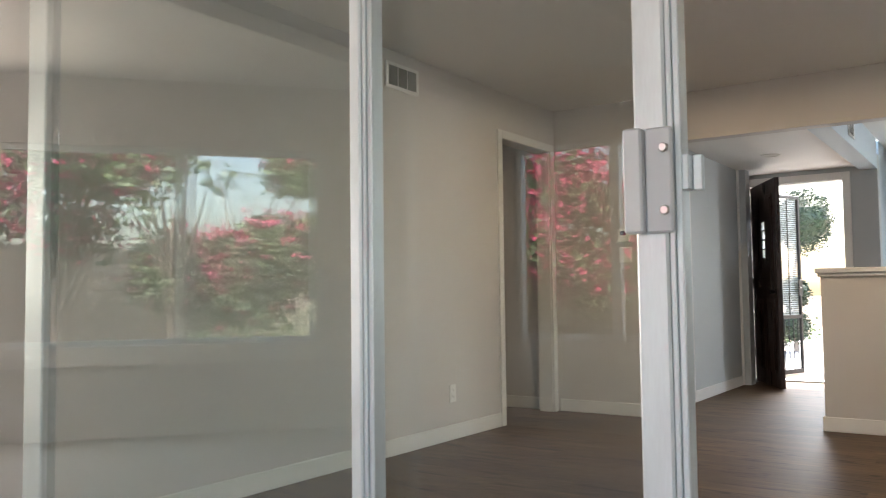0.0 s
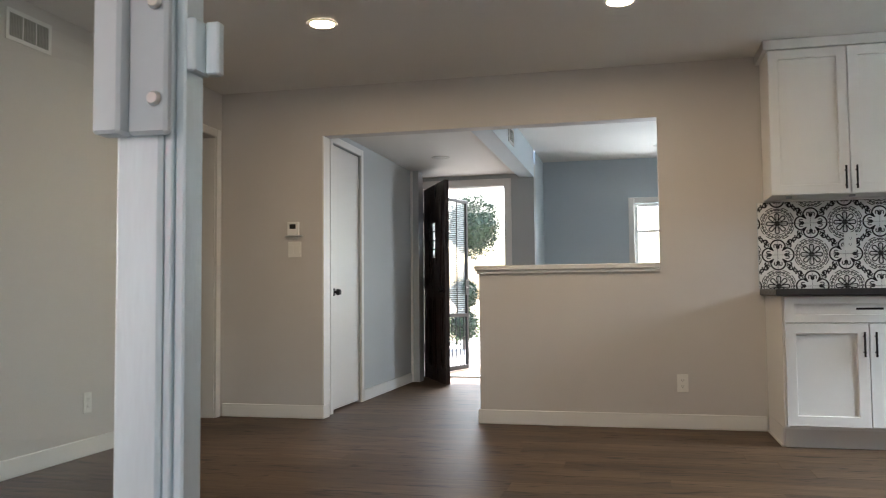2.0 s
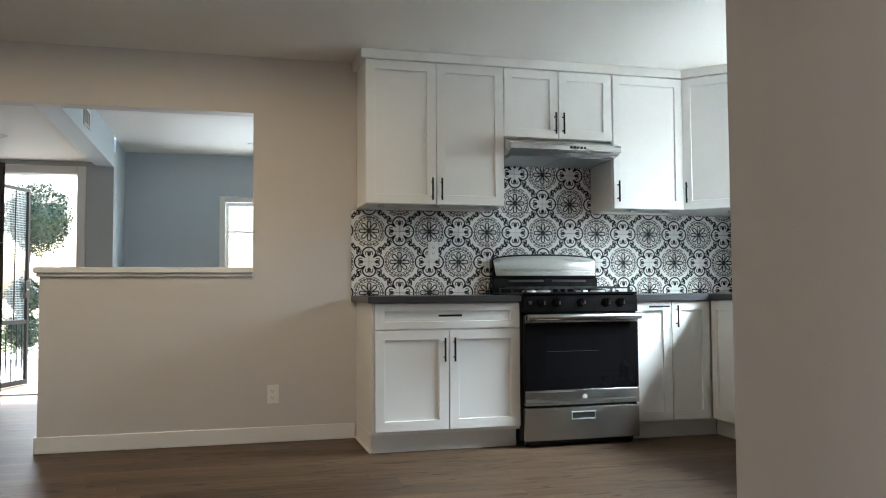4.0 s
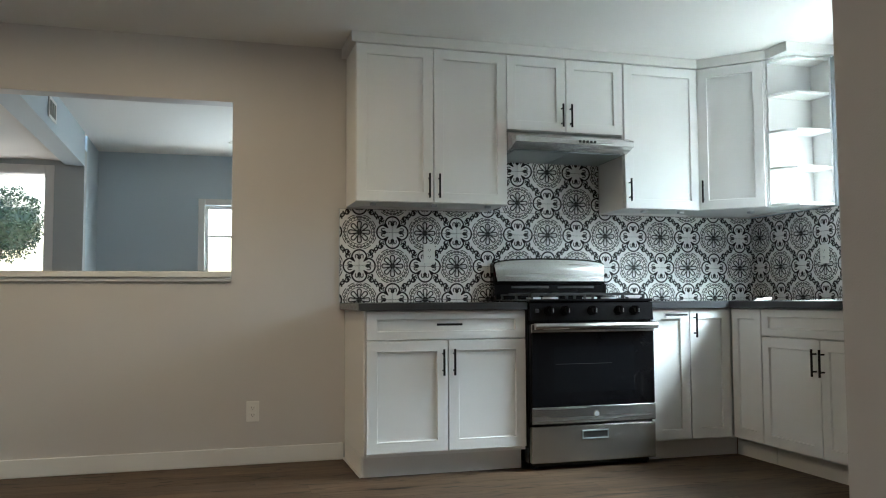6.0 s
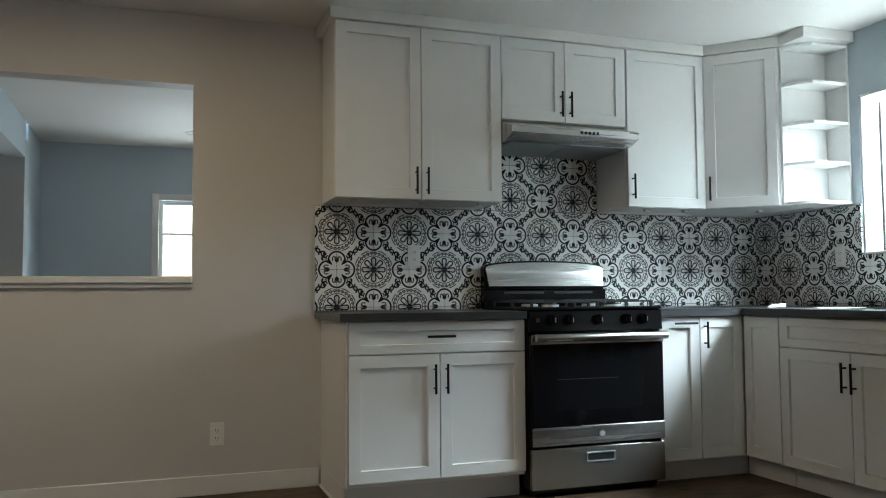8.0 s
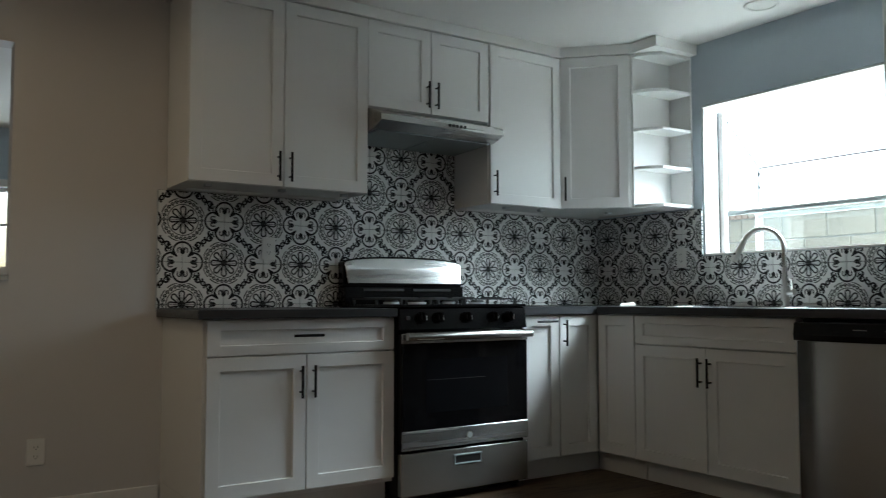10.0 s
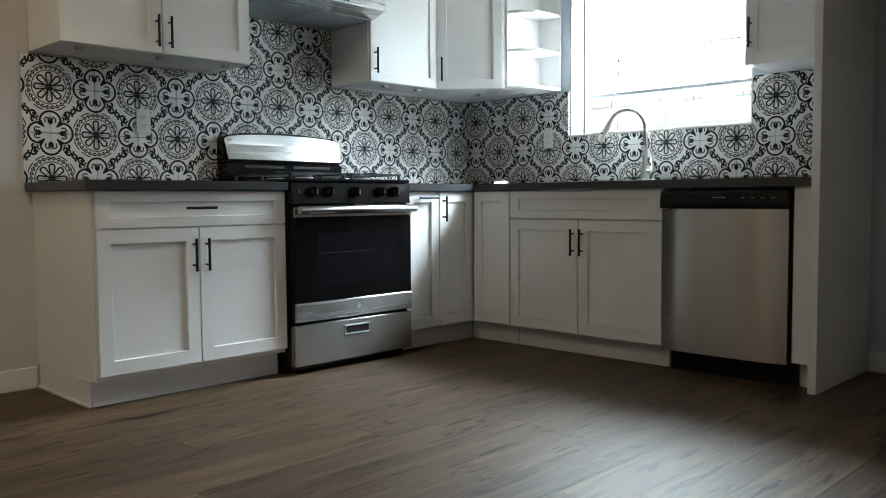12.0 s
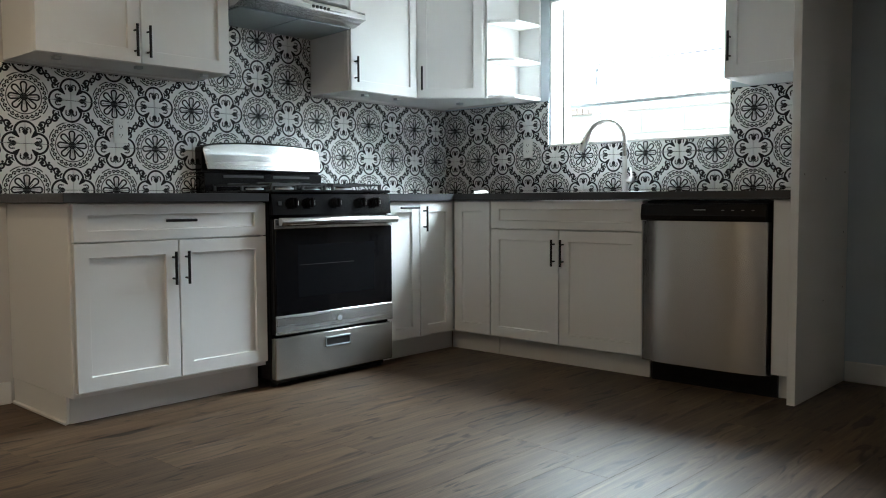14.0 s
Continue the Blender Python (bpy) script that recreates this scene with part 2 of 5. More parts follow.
def pattern_tile():
    """Glazed cement-look tile: rosettes and four-lobed flowers by turns round the tile corners, with scrolls between."""
    m = bpy.data.materials.new("black_white_pattern_tile")
    m.use_nodes = True
    n, link = m.node_tree.nodes, m.node_tree.links.new
    b = n["Principled BSDF"]

    def op(kind, *args):
        q = n.new("ShaderNodeMath")
        q.operation = kind
        for i, a in enumerate(args):
            if isinstance(a, (int, float)):
                q.inputs[i].default_value = a
            else:
                link(a, q.inputs[i])
        return q.outputs[0]

    uv, sep = n.new("ShaderNodeUVMap"), n.new("ShaderNodeSeparateXYZ")
    uv.uv_map = "pattern"
    link(uv.outputs[0], sep.inputs[0])
    u, v = sep.outputs[0], sep.outputs[1]
    ru, rv = op("FLOOR", op("ADD", u, 0.5)), op("FLOOR", op("ADD", v, 0.5))
    a, c = op("SUBTRACT", u, ru), op("SUBTRACT", v, rv)
    odd = op("MODULO", op("ABSOLUTE", op("ADD", ru, rv)), 2.0)
    odd = op("GREATER_THAN", odd, 0.5)
    r = op("SQRT", op("ADD", op("MULTIPLY", a, a), op("MULTIPLY", c, c)))
    ang = op("ARCTAN2", c, a)

    def ink(d, w=0.0):
        """1 where the distance d is under w, with a narrow soft edge."""
        k = n.new("ShaderNodeMapRange")
        link(d, k.inputs[0])
        k.inputs[1].default_value, k.inputs[2].default_value, k.inputs[3].default_value, k.inputs[4].default_value = w - 0.006, w + 0.006, 1, 0
        return k.outputs[0]

    def ring(x, y, cx, cy, rad, w):
        dx, dy = op("SUBTRACT", x, cx), op("SUBTRACT", y, cy)
        return ink(op("ABSOLUTE", op("SUBTRACT", op("SQRT", op("ADD", op("MULTIPLY", dx, dx), op("MULTIPLY", dy, dy))), rad)), w)

    def dot(x, y, cx, cy, rad):
        dx, dy = op("SUBTRACT", x, cx), op("SUBTRACT", y, cy)
        return ink(op("SQRT", op("ADD", op("MULTIPLY", dx, dx), op("MULTIPLY", dy, dy))), rad)

    def most(*args):
        out = args[0]
        for q in args[1:]:
            out = op("MAXIMUM", out, q)
        return out

    def sector(count, turn=0.0):
        """Coordinates along and across the middle of the nearest of count equal sectors."""
        step = 2 * math.pi / count
        t = op("ADD", ang, turn + 4 * math.pi)
        t = op("SUBTRACT", op("MODULO", op("ADD", t, step / 2), step), step / 2)
        return op("MULTIPLY", r, op("COSINE", t)), op("MULTIPLY", r, op("SINE", t))

    # rosette: eight outlined petals round a dark eye, a thin ring, a band of beads and a broken outer ring
    ex, ey = sector(8)
    seg = op("MAXIMUM", op("MINIMUM", ex, 0.258), 0.10)
    dseg = op("SQRT", op("ADD", op("POWER", op("SUBTRACT", ex, seg), 2.0), op("POWER", ey, 2.0)))
    petals = ink(op("ABSOLUTE", op("SUBTRACT", dseg, op("ADD", op("MULTIPLY", seg, 0.13), 0.027))), 0.0185)
    vein = op("MULTIPLY", ink(op("ABSOLUTE", ey), 0.008), ink(op("ABSOLUTE", op("SUBTRACT", r, 0.10)), 0.07))
    bx, by = sector(26)
    bya = op("ABSOLUTE", op("SUBTRACT", by, 0.006))
    beads = most(op("MULTIPLY", ring(bx, bya, 0.430, 0.0, 0.040, 0.0135), ink(op("MULTIPLY", bx, -1.0), -0.425)), dot(bx, by, 0.420, 0.004, 0.024))
    ox, oy = sector(8, math.pi / 8)
    rings = most(ink(op("ABSOLUTE", op("SUBTRACT", r, 0.366)), 0.0105),
                 op("MULTIPLY", ink(op("ABSOLUTE", op("SUBTRACT", r, 0.517)), 0.0125), ink(op("ABSOLUTE", oy), 0.165)))
    rosette = most(petals, vein, ink(r, 0.052), beads, rings)
    # four-lobed flower: round lobes with a thick outline that runs in between them to a point
    fx, fy = sector(4)
    fya = op("ABSOLUTE", fy)
    lobe = op("MULTIPLY", ring(fx, fya, 0.252, 0.0, 0.222, 0.0235), ink(op("MULTIPLY", fx, -1.0), -0.15))
    pinch = op("MULTIPLY", ink(op("SUBTRACT", op("SUBTRACT", fx, fya), op("MULTIPLY", op("SUBTRACT", r, 0.14), 0.44))),
               op("MULTIPLY", ink(op("MULTIPLY", r, -1.0), -0.18), ink(r, 0.335)))
    heart = most(dot(fx, fya, 0.250, 0.012, 0.046), dot(fx, fya, 0.225, 0.0, 0.040), op("MULTIPLY", ink(fya, 0.012), op("MULTIPLY", ink(op("MULTIPLY", fx, -1.0), -0.20), ink(fx, 0.36))))
    curl = most(op("MULTIPLY", ring(fx, fya, 0.290, 0.070, 0.048, 0.014), ink(op("MULTIPLY", fx, -1.0), -0.272)), dot(fx, fya, 0.262, 0.114, 0.019),
                dot(fx, fya, 0.232, 0.112, 0.014), dot(fx, fya, 0.300, 0.052, 0.018))
    flower = most(lobe, pinch, heart, curl)
    # scrolls at the tile middles, along the line from flower to flower
    mu, mv = op("SUBTRACT", u, op("FLOOR", u)), op("SUBTRACT", v, op("FLOOR", v))
    mu, mv = op("SUBTRACT", mu, 0.5), op("SUBTRACT", mv, 0.5)
    par = op("MODULO", op("ABSOLUTE", op("ADD", op("FLOOR", u), op("FLOOR", v))), 2.0)
    sgn = op("SUBTRACT", op("MULTIPLY", op("GREATER_THAN", par, 0.5), 2.0), 1.0)
    mu2 = op("MULTIPLY", mu, sgn)
    s = op("MULTIPLY", op("ADD", mu2, mv), 0.7071)
    t = op("MULTIPLY", op("SUBTRACT", mu2, mv), 0.7071)
    sa = op("ABSOLUTE", s)
    ts = op("MULTIPLY", t, op("SIGN", s))
    link_ring = ring(op("MULTIPLY", s, 0.72), t, 0.0, 0.0, 0.042, 0.0195)
    seed = dot(s, t, 0.0, 0.0, 0.012)
    hook1 = op("MULTIPLY", ring(sa, ts, 0.150, 0.030, 0.060, 0.024), ink(op("MULTIPLY", ts, -1.0), 0.014))
    hook2 = op("MULTIPLY", ring(sa, ts, 0.262, -0.026, 0.062, 0.024), ink(ts, 0.018))
    hook3 = op("MULTIPLY", ring(sa, ts, 0.318, 0.052, 0.048, 0.020), ink(op("MULTIPLY", ts, -1.0), -0.030))
    tips = most(dot(sa, ts, 0.172, 0.044, 0.030), dot(sa, ts, 0.082, -0.052, 0.027), dot(sa, ts, 0.246, -0.014, 0.028), dot(sa, ts, 0.212, 0.080, 0.024), dot(sa, ts, 0.350, 0.036, 0.026))
    stem = op("MULTIPLY", ink(op("ABSOLUTE", op("SUBTRACT", t, op("MULTIPLY", op("SINE", op("MULTIPLY", s, 26.0)), 0.022))), 0.020), ink(op("ABSOLUTE", op("SUBTRACT", sa, 0.175)), 0.125))
    scroll = most(link_ring, seed, hook1, hook2, hook3, tips, stem)
    away = op("GREATER_THAN", r, 0.545)
    away2 = op("GREATER_THAN", op("SQRT", op("ADD", op("POWER", op("SUBTRACT", fx, 0.252), 2.0), op("POWER", fy, 2.0))), 0.262)
    mixm = n.new("ShaderNodeMix")
    link(odd, mixm.inputs[0])
    link(op("MAXIMUM", rosette, op("MULTIPLY", scroll, away)), mixm.inputs[2])
    link(op("MAXIMUM", flower, op("MULTIPLY", scroll, away2)), mixm.inputs[3])
    total = mixm.outputs[0]
    wear = n.new("ShaderNodeTexNoise")
    wear.inputs["Scale"].default_value, wear.inputs["Detail"].default_value = 9, 4
    tc = n.new("ShaderNodeTexCoord")
    link(tc.outputs["Object"], wear.inputs[0])
    pale = n.new("ShaderNodeMapRange")
    link(wear.outputs[0], pale.inputs[0])
    pale.inputs[3].default_value, pale.inputs[4].default_value = 0.70, 0.80
    col = n.new("ShaderNodeMix")
    col.data_type = "RGBA"
    link(total, col.inputs[0])
    cc = n.new("ShaderNodeCombineColor")
    link(pale.outputs[0], cc.inputs[0])
    link(pale.outputs[0], cc.inputs[1])
    link(op("MULTIPLY", pale.outputs[0], 0.985), cc.inputs[2])
    link(cc.outputs[0], col.inputs[6])
    col.inputs[7].default_value = (0.004, 0.0045, 0.006, 1)
    link(col.outputs[2], b.inputs["Base Color"])
    b.inputs["Roughness"].default_value = 0.5
    b.inputs["Specular IOR Level"].default_value = 0.28
    return m


M_TILE = pattern_tile()
M_GROUT = material("dark_grey_grout", (0.03, 0.03, 0.032), 0.9, vary=0.1)

# ---- mesh helpers ----
def box(bm, x0, x1, y0, y1, z0, z1, bevel=0.0):
    vs = [bm.verts.new((x, y, z)) for x in (x0, x1) for y in (y0, y1) for z in (z0, z1)]
    fs = [bm.faces.new([vs[i] for i in q]) for q in ((0, 1, 3, 2), (4, 6, 7, 5), (0, 4, 5, 1), (2, 3, 7, 6), (0, 2, 6, 4), (1, 5, 7, 3))]
    if bevel:
        es = list({e for f in fs for e in f.edges})
        bmesh.ops.bevel(bm, geom=es, offset=bevel, segments=1, affect="EDGES")
    return bm


def boxes(rows, bevel=0.0):
    bm = bmesh.new()
    for q in rows:
        box(bm, *q, bevel=bevel)
    return bm


def prism(bm, poly, z0, z1, axis="z", bevel=0.0):
    """A polygon pushed along an axis; poly holds the two other coordinates in order."""
    def at(p, h):
        return {"z": (p[0], p[1], h), "y": (p[0], h, p[1]), "x": (h, p[0], p[1])}[axis]
    lo, hi = [bm.verts.new(at(p, z0)) for p in poly], [bm.verts.new(at(p, z1)) for p in poly]
    fs = [bm.faces.new(lo[::-1]), bm.faces.new(hi)]
    k = len(poly)
    fs += [bm.faces.new((lo[i], lo[(i + 1) % k], hi[(i + 1) % k], hi[i])) for i in range(k)]
    bmesh.ops.recalc_face_normals(bm, faces=fs)
    if bevel:
        bmesh.ops.bevel(bm, geom=list({e for f in fs for e in f.edges}), offset=bevel, segments=1, affect="EDGES")
    return bm


def rod(bm, p, q, r0, r1=None, seg=14):
    p, q = Vector(p), Vector(q)
    d = q - p
    m = Matrix.Translation((p + q) / 2) @ d.to_track_quat("Z", "Y").to_matrix().to_4x4()
    bmesh.ops.create_cone(bm, cap_ends=True, segments=seg, radius1=r0, radius2=r0 if r1 is None else r1, depth=d.length, matrix=m)
    return bm


def tube(bm, pts, radii, seg=14):
    """A round tube along a line of points."""
    pts = [Vector(p) for p in pts]
    rings, up = [], None
    for i, p in enumerate(pts):
        d = (pts[min(i + 1, len(pts) - 1)] - pts[max(i - 1, 0)]).normalized()
        if up is None:
            up = d.orthogonal().normalized()
        up = (up - d * up.dot(d)).normalized()
        side = d.cross(up)
        rad = radii[i] if isinstance(radii, (list, tuple)) else radii
        rings.append([bm.verts.new(p + rad * (math.cos(a) * up + math.sin(a) * side)) for a in [2 * math.pi * k / seg for k in range(seg)]])
    for a, c in zip(rings, rings[1:]):
        for k in range(seg):
            bm.faces.new((a[k], a[(k + 1) % seg], c[(k + 1) % seg], c[k]))
    bm.faces.new(rings[0][::-1])
    bm.faces.new(rings[-1])
    return bm


def mesh_of(name, bm, mat, smooth=False):
    me = bpy.data.meshes.new(name)
    bm.to_mesh(me)
    bm.free()
    me.materials.append(mat)
    if smooth:
        me.shade_smooth()
        me.set_sharp_from_angle(angle=radians(35))
    return me


def part(name, bm, mat, parent, label="", smooth=False):
    ob = new(name, mesh_of(name, bm, mat, smooth))
    ob.parent = parent
    if label:
        tagged(ob, label)
    return ob


def thing(name, m, label, category, group="", kind=""):
    ob = new(name)
    ob.empty_display_size = 0.1
    ob.matrix_world = m
    return tagged(ob, label, category, group, kind)


def solid(name, bm, mat, label, category, kind="", m=None, smooth=False):
    ob = new(name, mesh_of(name, bm, mat, smooth))
    if m:
        ob.matrix_world = m
    return tagged(ob, label, category, "", kind)


EAST = lambda y, x=0.0, z=0.0: pose(x, y, z, 0, 0, -90)  # things whose back is to the window wall

# ---- the large structure ----
CEIL = 2.45
LEFT = -6.72
DOORWALL = -5.10


def wall(name, rows, mat, label):
    return solid(name, boxes(rows), mat, label, "wall", "structure")


# walls of the kitchen and family room
wall("wall_north_kitchen", [(-3.49, 0.14, 0.0, 0.12, 0, CEIL)], M_WALL, "painted greige wall behind the range and beside the opening")
wall("wall_north_header", [(-5.90, -3.49, 0.0, 0.12, 2.085, CEIL)], M_WALL, "painted greige header over the wide opening")
wall("wall_north_left", [(LEFT - 0.12, -5.90, 0.0, 0.12, 0, CEIL)], M_WALL, "painted greige wall with thermostat and switch")
wall("wall_half", [(-4.725, -3.49, 0.0, 0.12, 0, 1.062)], M_WALL, "painted greige half-height wall below the opening")
wall("wall_east", [(0.0, 0.14, -0.862, 0.0, 0, CEIL), (0.0, 0.14, -2.008, -0.862, 0, 1.205), (0.0, 0.14, -2.008, -0.862, 2.085, CEIL),
                   (0.0, 0.14, -3.62, -2.008, 0, CEIL)], M_BLUE, "pale blue-grey kitchen wall with the garden window")
wall("wall_west", [(LEFT - 0.12, LEFT, DOORWALL - 0.14, -0.87, 0, CEIL), (LEFT - 0.12, LEFT, -0.87, -0.10, 2.10, CEIL), (LEFT - 0.12, LEFT, -0.10, 0.0, 0, CEIL)],
     M_WALL, "painted greige side wall with a doorway at its far end")
wall("wall_closet", [(-2.50, -2.38, DOORWALL, -3.62, 0, CEIL), (-2.38, 0.14, -3.74, -3.62, 0, CEIL)], M_WALL, "painted greige corner of the closet block")
wall("wall_south", [(LEFT, -5.98, DOORWALL - 0.14, DOORWALL, 0, CEIL), (-5.98, -2.94, DOORWALL - 0.14, DOORWALL, 2.06, CEIL),
                    (-2.94, 0.14, DOORWALL - 0.14, DOORWALL, 0, CEIL)], M_WALL, "painted wall round the sliding patio door")
wall("wall_east_closet", [(0.0, 0.14, DOORWALL, -3.74, 0, CEIL)], M_WALL, "plain wall behind the closet block")
solid("ceiling", boxes([(LEFT - 0.12, 0.14, DOORWALL - 0.14, 0.12, CEIL, CEIL + 0.1)]), M_CEIL, "white painted ceiling with light texture", "ceiling", "structure")

# hall and living room
HALLX, FRONT, LIVY = -5.93, 3.06, 4.0
wall("wall_hall_west", [(HALLX - 0.12, HALLX, 0.12, 0.26, 0, 2.3), (HALLX - 0.12, HALLX, 0.26, 0.93, 2.09, 2.3), (HALLX - 0.12, HALLX, 0.93, FRONT, 0, 2.3)],
     M_HALL, "pale grey hall wall with a closet door")
wall("wall_front", [(HALLX - 0.12, -5.93, FRONT, FRONT + 0.14, 0, 2.3), (-5.93, -5.02, FRONT, FRONT + 0.14, 2.07, 2.3), (-5.02, -4.70, FRONT, FRONT + 0.14, 0, 2.3)],
     M_HALL, "pale grey front wall round the entrance door")
wall("wall_entry_stub", [(HALLX + 0.0005, HALLX + 0.085, 2.55, 2.70, 0, 2.189)], M_HALL, "narrow pale grey wall stub beside the entrance door")
solid("trim_entry_stub", boxes([(HALLX + 0.0005, HALLX + 0.024, 2.528, 2.549, 0, 2.188)], 0.003), M_TRIM, "white painted corner strip of the wall stub", "trim", "structure")
wall("wall_jog", [(-4.82, -4.70, FRONT + 0.14, LIVY, 0, CEIL)], M_BLUE, "pale blue-grey return wall beside the entry")
solid("beam_hall", boxes([(-4.86, -4.70, 0.12, FRONT, 2.15, CEIL)]), M_BLUE, "pale painted dropped beam between hall and living room", "beam", "structure")
solid("ceiling_hall", boxes([(HALLX, -4.86, 0.12, FRONT, 2.19, 2.29)]), M_CEIL, "white painted low hall ceiling", "ceiling", "structure")
wall("wall_living_north", [(-4.82, -3.66, LIVY, LIVY + 0.14, 0, CEIL), (-3.66, -2.45, LIVY, LIVY + 0.14, 0, 0.92), (-3.66, -2.45, LIVY, LIVY + 0.14, 1.93, CEIL),
                           (-2.45, 0.14, LIVY, LIVY + 0.14, 0, CEIL)], M_BLUE, "pale blue-grey living room wall with a window")
wall("wall_living_east", [(0.0, 0.14, 0.12, LIVY, 0, CEIL)], M_BLUE, "plain pale blue living room wall")
solid("ceiling_living", boxes([(-4.70, 0.14, 0.12, LIVY + 0.14, CEIL, CEIL + 0.1)]), M_CEIL, "white painted living room ceiling", "ceiling", "structure")

# side passage beyond the doorway in the west wall
wall("wall_passage", [(-8.1, LEFT - 0.12, 0.0, 0.12, 0, CEIL), (-8.1, LEFT - 0.12, -1.25, -1.13, 0, CEIL), (-8.22, -8.1, -1.25, 0.12, 0, CEIL)], M_WALL, "plain wall of the dim side passage")
solid("ceiling_passage", boxes([(-8.22, LEFT - 0.12, -1.25, 0.12, CEIL, CEIL + 0.1)]), M_CEIL, "white ceiling of the side passage", "ceiling", "structure")


def skirting(name, rows):
    """Boards of 10 cm with a rounded top edge; each row: x0, x1, y0, y1."""
    bm = bmesh.new()
    for x0, x1, y0, y1 in rows:
        box(bm, x0, x1, y0, y1, 0.0, 0.098, bevel=0.004)
    return solid(name, bm, M_TRIM, "white painted skirting board along the wall", "baseboard", "structure")


skirting("baseboard_north", [(-4.74, -2.845, -0.014, -0.0015), (-4.74, -4.7265, -0.0015, 0.134), (-6.70, -5.886, -0.014, -0.0015), (-5.899, -5.886, -0.0015, 0.115)])
skirting("baseboard_west", [(LEFT + 0.0015, LEFT + 0.014, DOORWALL, -0.935)])
skirting("baseboard_hall", [(HALLX + 0.0015, HALLX + 0.014, 1.0, 2.526)])
skirting("baseboard_closet", [(-2.514, -2.5015, DOORWALL, -3.606), (-2.514, -0.02, -3.6185, -3.606)])
skirting("baseboard_alcove", [(-0.014, -0.0015, -3.60, -2.59)])
skirting("baseboard_passage", [(-8.09, LEFT - 0.125, -0.014, -0.0015)])
skirting("baseboard_living", [(-4.69, -0.02, LIVY - 0.014, LIVY - 0.0015)])

# cap of the half wall, with a moulding below it
cap = thing("half_wall_cap", pose(-4.11, 0.06, 1.064), "white painted sill board on the half wall", "sill", kind="structure")
part("board", boxes([(-0.645, 0.619, -0.095, 0.095, 0.0, 0.035)], 0.005), M_TRIM, cap)
part("moulding", boxes([(-0.63, 0.619, -0.078, -0.0615, -0.022, -0.001), (-0.634, -0.616, -0.0605, 0.0605, -0.022, -0.001)], 0.003), M_TRIM, cap)


def casing(name, x0, x1, top, y, m, label, wide=0.06, deep=0.016):
    """Flat boards on three sides of an opening, on the face that looks to -y."""
    ob = thing(name, m, label, "door trim", kind="structure")
    part("side_board", boxes([(x0 - wide, x0, y - deep, y, 0, top + wide)], 0.003), M_TRIM, ob)
    part("side_board", boxes([(x1, x1 + wide, y - deep, y, 0, top + wide)], 0.003), M_TRIM, ob)
    part("head_board", boxes([(x0 + 0.001, x1 - 0.001, y - deep, y, top, top + wide)], 0.003), M_TRIM, ob)
    return ob


WEST = lambda y, x: pose(x, y, 0, 0, 0, 90)   # faces +x, runs towards +y
casing("trim_passage", 0.0, 0.77, 2.10, -0.001, WEST(-0.87, LEFT), "white painted casing round the passage doorway")
casing("trim_closet", 0.0, 0.67, 2.085, -0.001, WEST(0.26, HALLX), "white painted casing round the closet door", wide=0.055)
casing("trim_entry", 0.0, 0.91, 2.07, -0.001, pose(-5.93, FRONT, 0), "pale painted casing round the entrance", wide=0.075)
solid("trim_opening_edge", boxes([(-5.8995, -5.889, -0.003, 0.122, 0.099, 2.084)]), M_TRIM, "white corner edge of the wide opening", "trim", "structure")
wall("wall_passage_jamb", [(LEFT - 0.119, LEFT - 0.001, -0.105, -0.1005, 0, 2.095), (LEFT - 0.119, LEFT - 0.001, -0.8695, -0.865, 0, 2.095)], M_TRIM, "white jambs of the passage doorway")

# ---- kitchen: cabinets ----
def shaker(name, parent, x0, x1, z0, z1, y, mat=M_CAB, rail=0.057, stile=0.057):
    """A flat-panel door or drawer front whose face lies at y and looks to -y."""
    bm = bmesh.new()
    t, e, k = 0.019, 0.0016, 0.003
    def loop(i, d):
        return [bm.verts.new(p) for p in ((x0 + i, y + d, z0 + i), (x1 - i, y + d, z0 + i), (x1 - i, y + d, z1 - i), (x0 + i, y + d, z1 - i))]
    def inner(i, d):
        a, b, c, f = x0 + stile + i, x1 - stile - i, z0 + rail + i, z1 - rail - i
        return [bm.verts.new(p) for p in ((a, y + d, c), (b, y + d, c), (b, y + d, f), (a, y + d, f))]
    loops = [loop(0, t), loop(0, e), loop(e, 0), inner(0, 0), inner(0.001, 0.0015), inner(k, 0.0112)]
    for p, q in zip(loops, loops[1:]):
        for i in range(4):
            bm.faces.new((p[i], p[(i + 1) % 4], q[(i + 1) % 4], q[i]))
    bm.faces.new(loops[-1])
    bm.faces.new(loops[0][::-1])
    bmesh.ops.recalc_face_normals(bm, faces=bm.faces)
    return part(name, bm, mat, parent)


def bar_handle(parent, x, y, z, length=0.16, upright=True):
    """Round black bar on two posts; y is the face that it is screwed to."""
    bm = bmesh.new()
    h, p = length / 2, length * 0.32
    if upright:
        rod(bm, (x, y - 0.030, z - h), (x, y - 0.030, z + h), 0.006, seg=12)
        for s in (-p, p):
            rod(bm, (x, y, z + s), (x, y - 0.030, z + s), 0.0045, seg=8)
    else:
        rod(bm, (x - h, y - 0.030, z), (x + h, y - 0.030, z), 0.006, seg=12)
        for s in (-p, p):
            rod(bm, (x + s, y, z), (x + s, y - 0.030, z), 0.0045, seg=8)
    return part("handle", bm, M_BLACK, parent, "matt black bar handle", smooth=True)


G = 0.0026      # half the gap between fronts
TOP, FACE = 0.873, -0.63


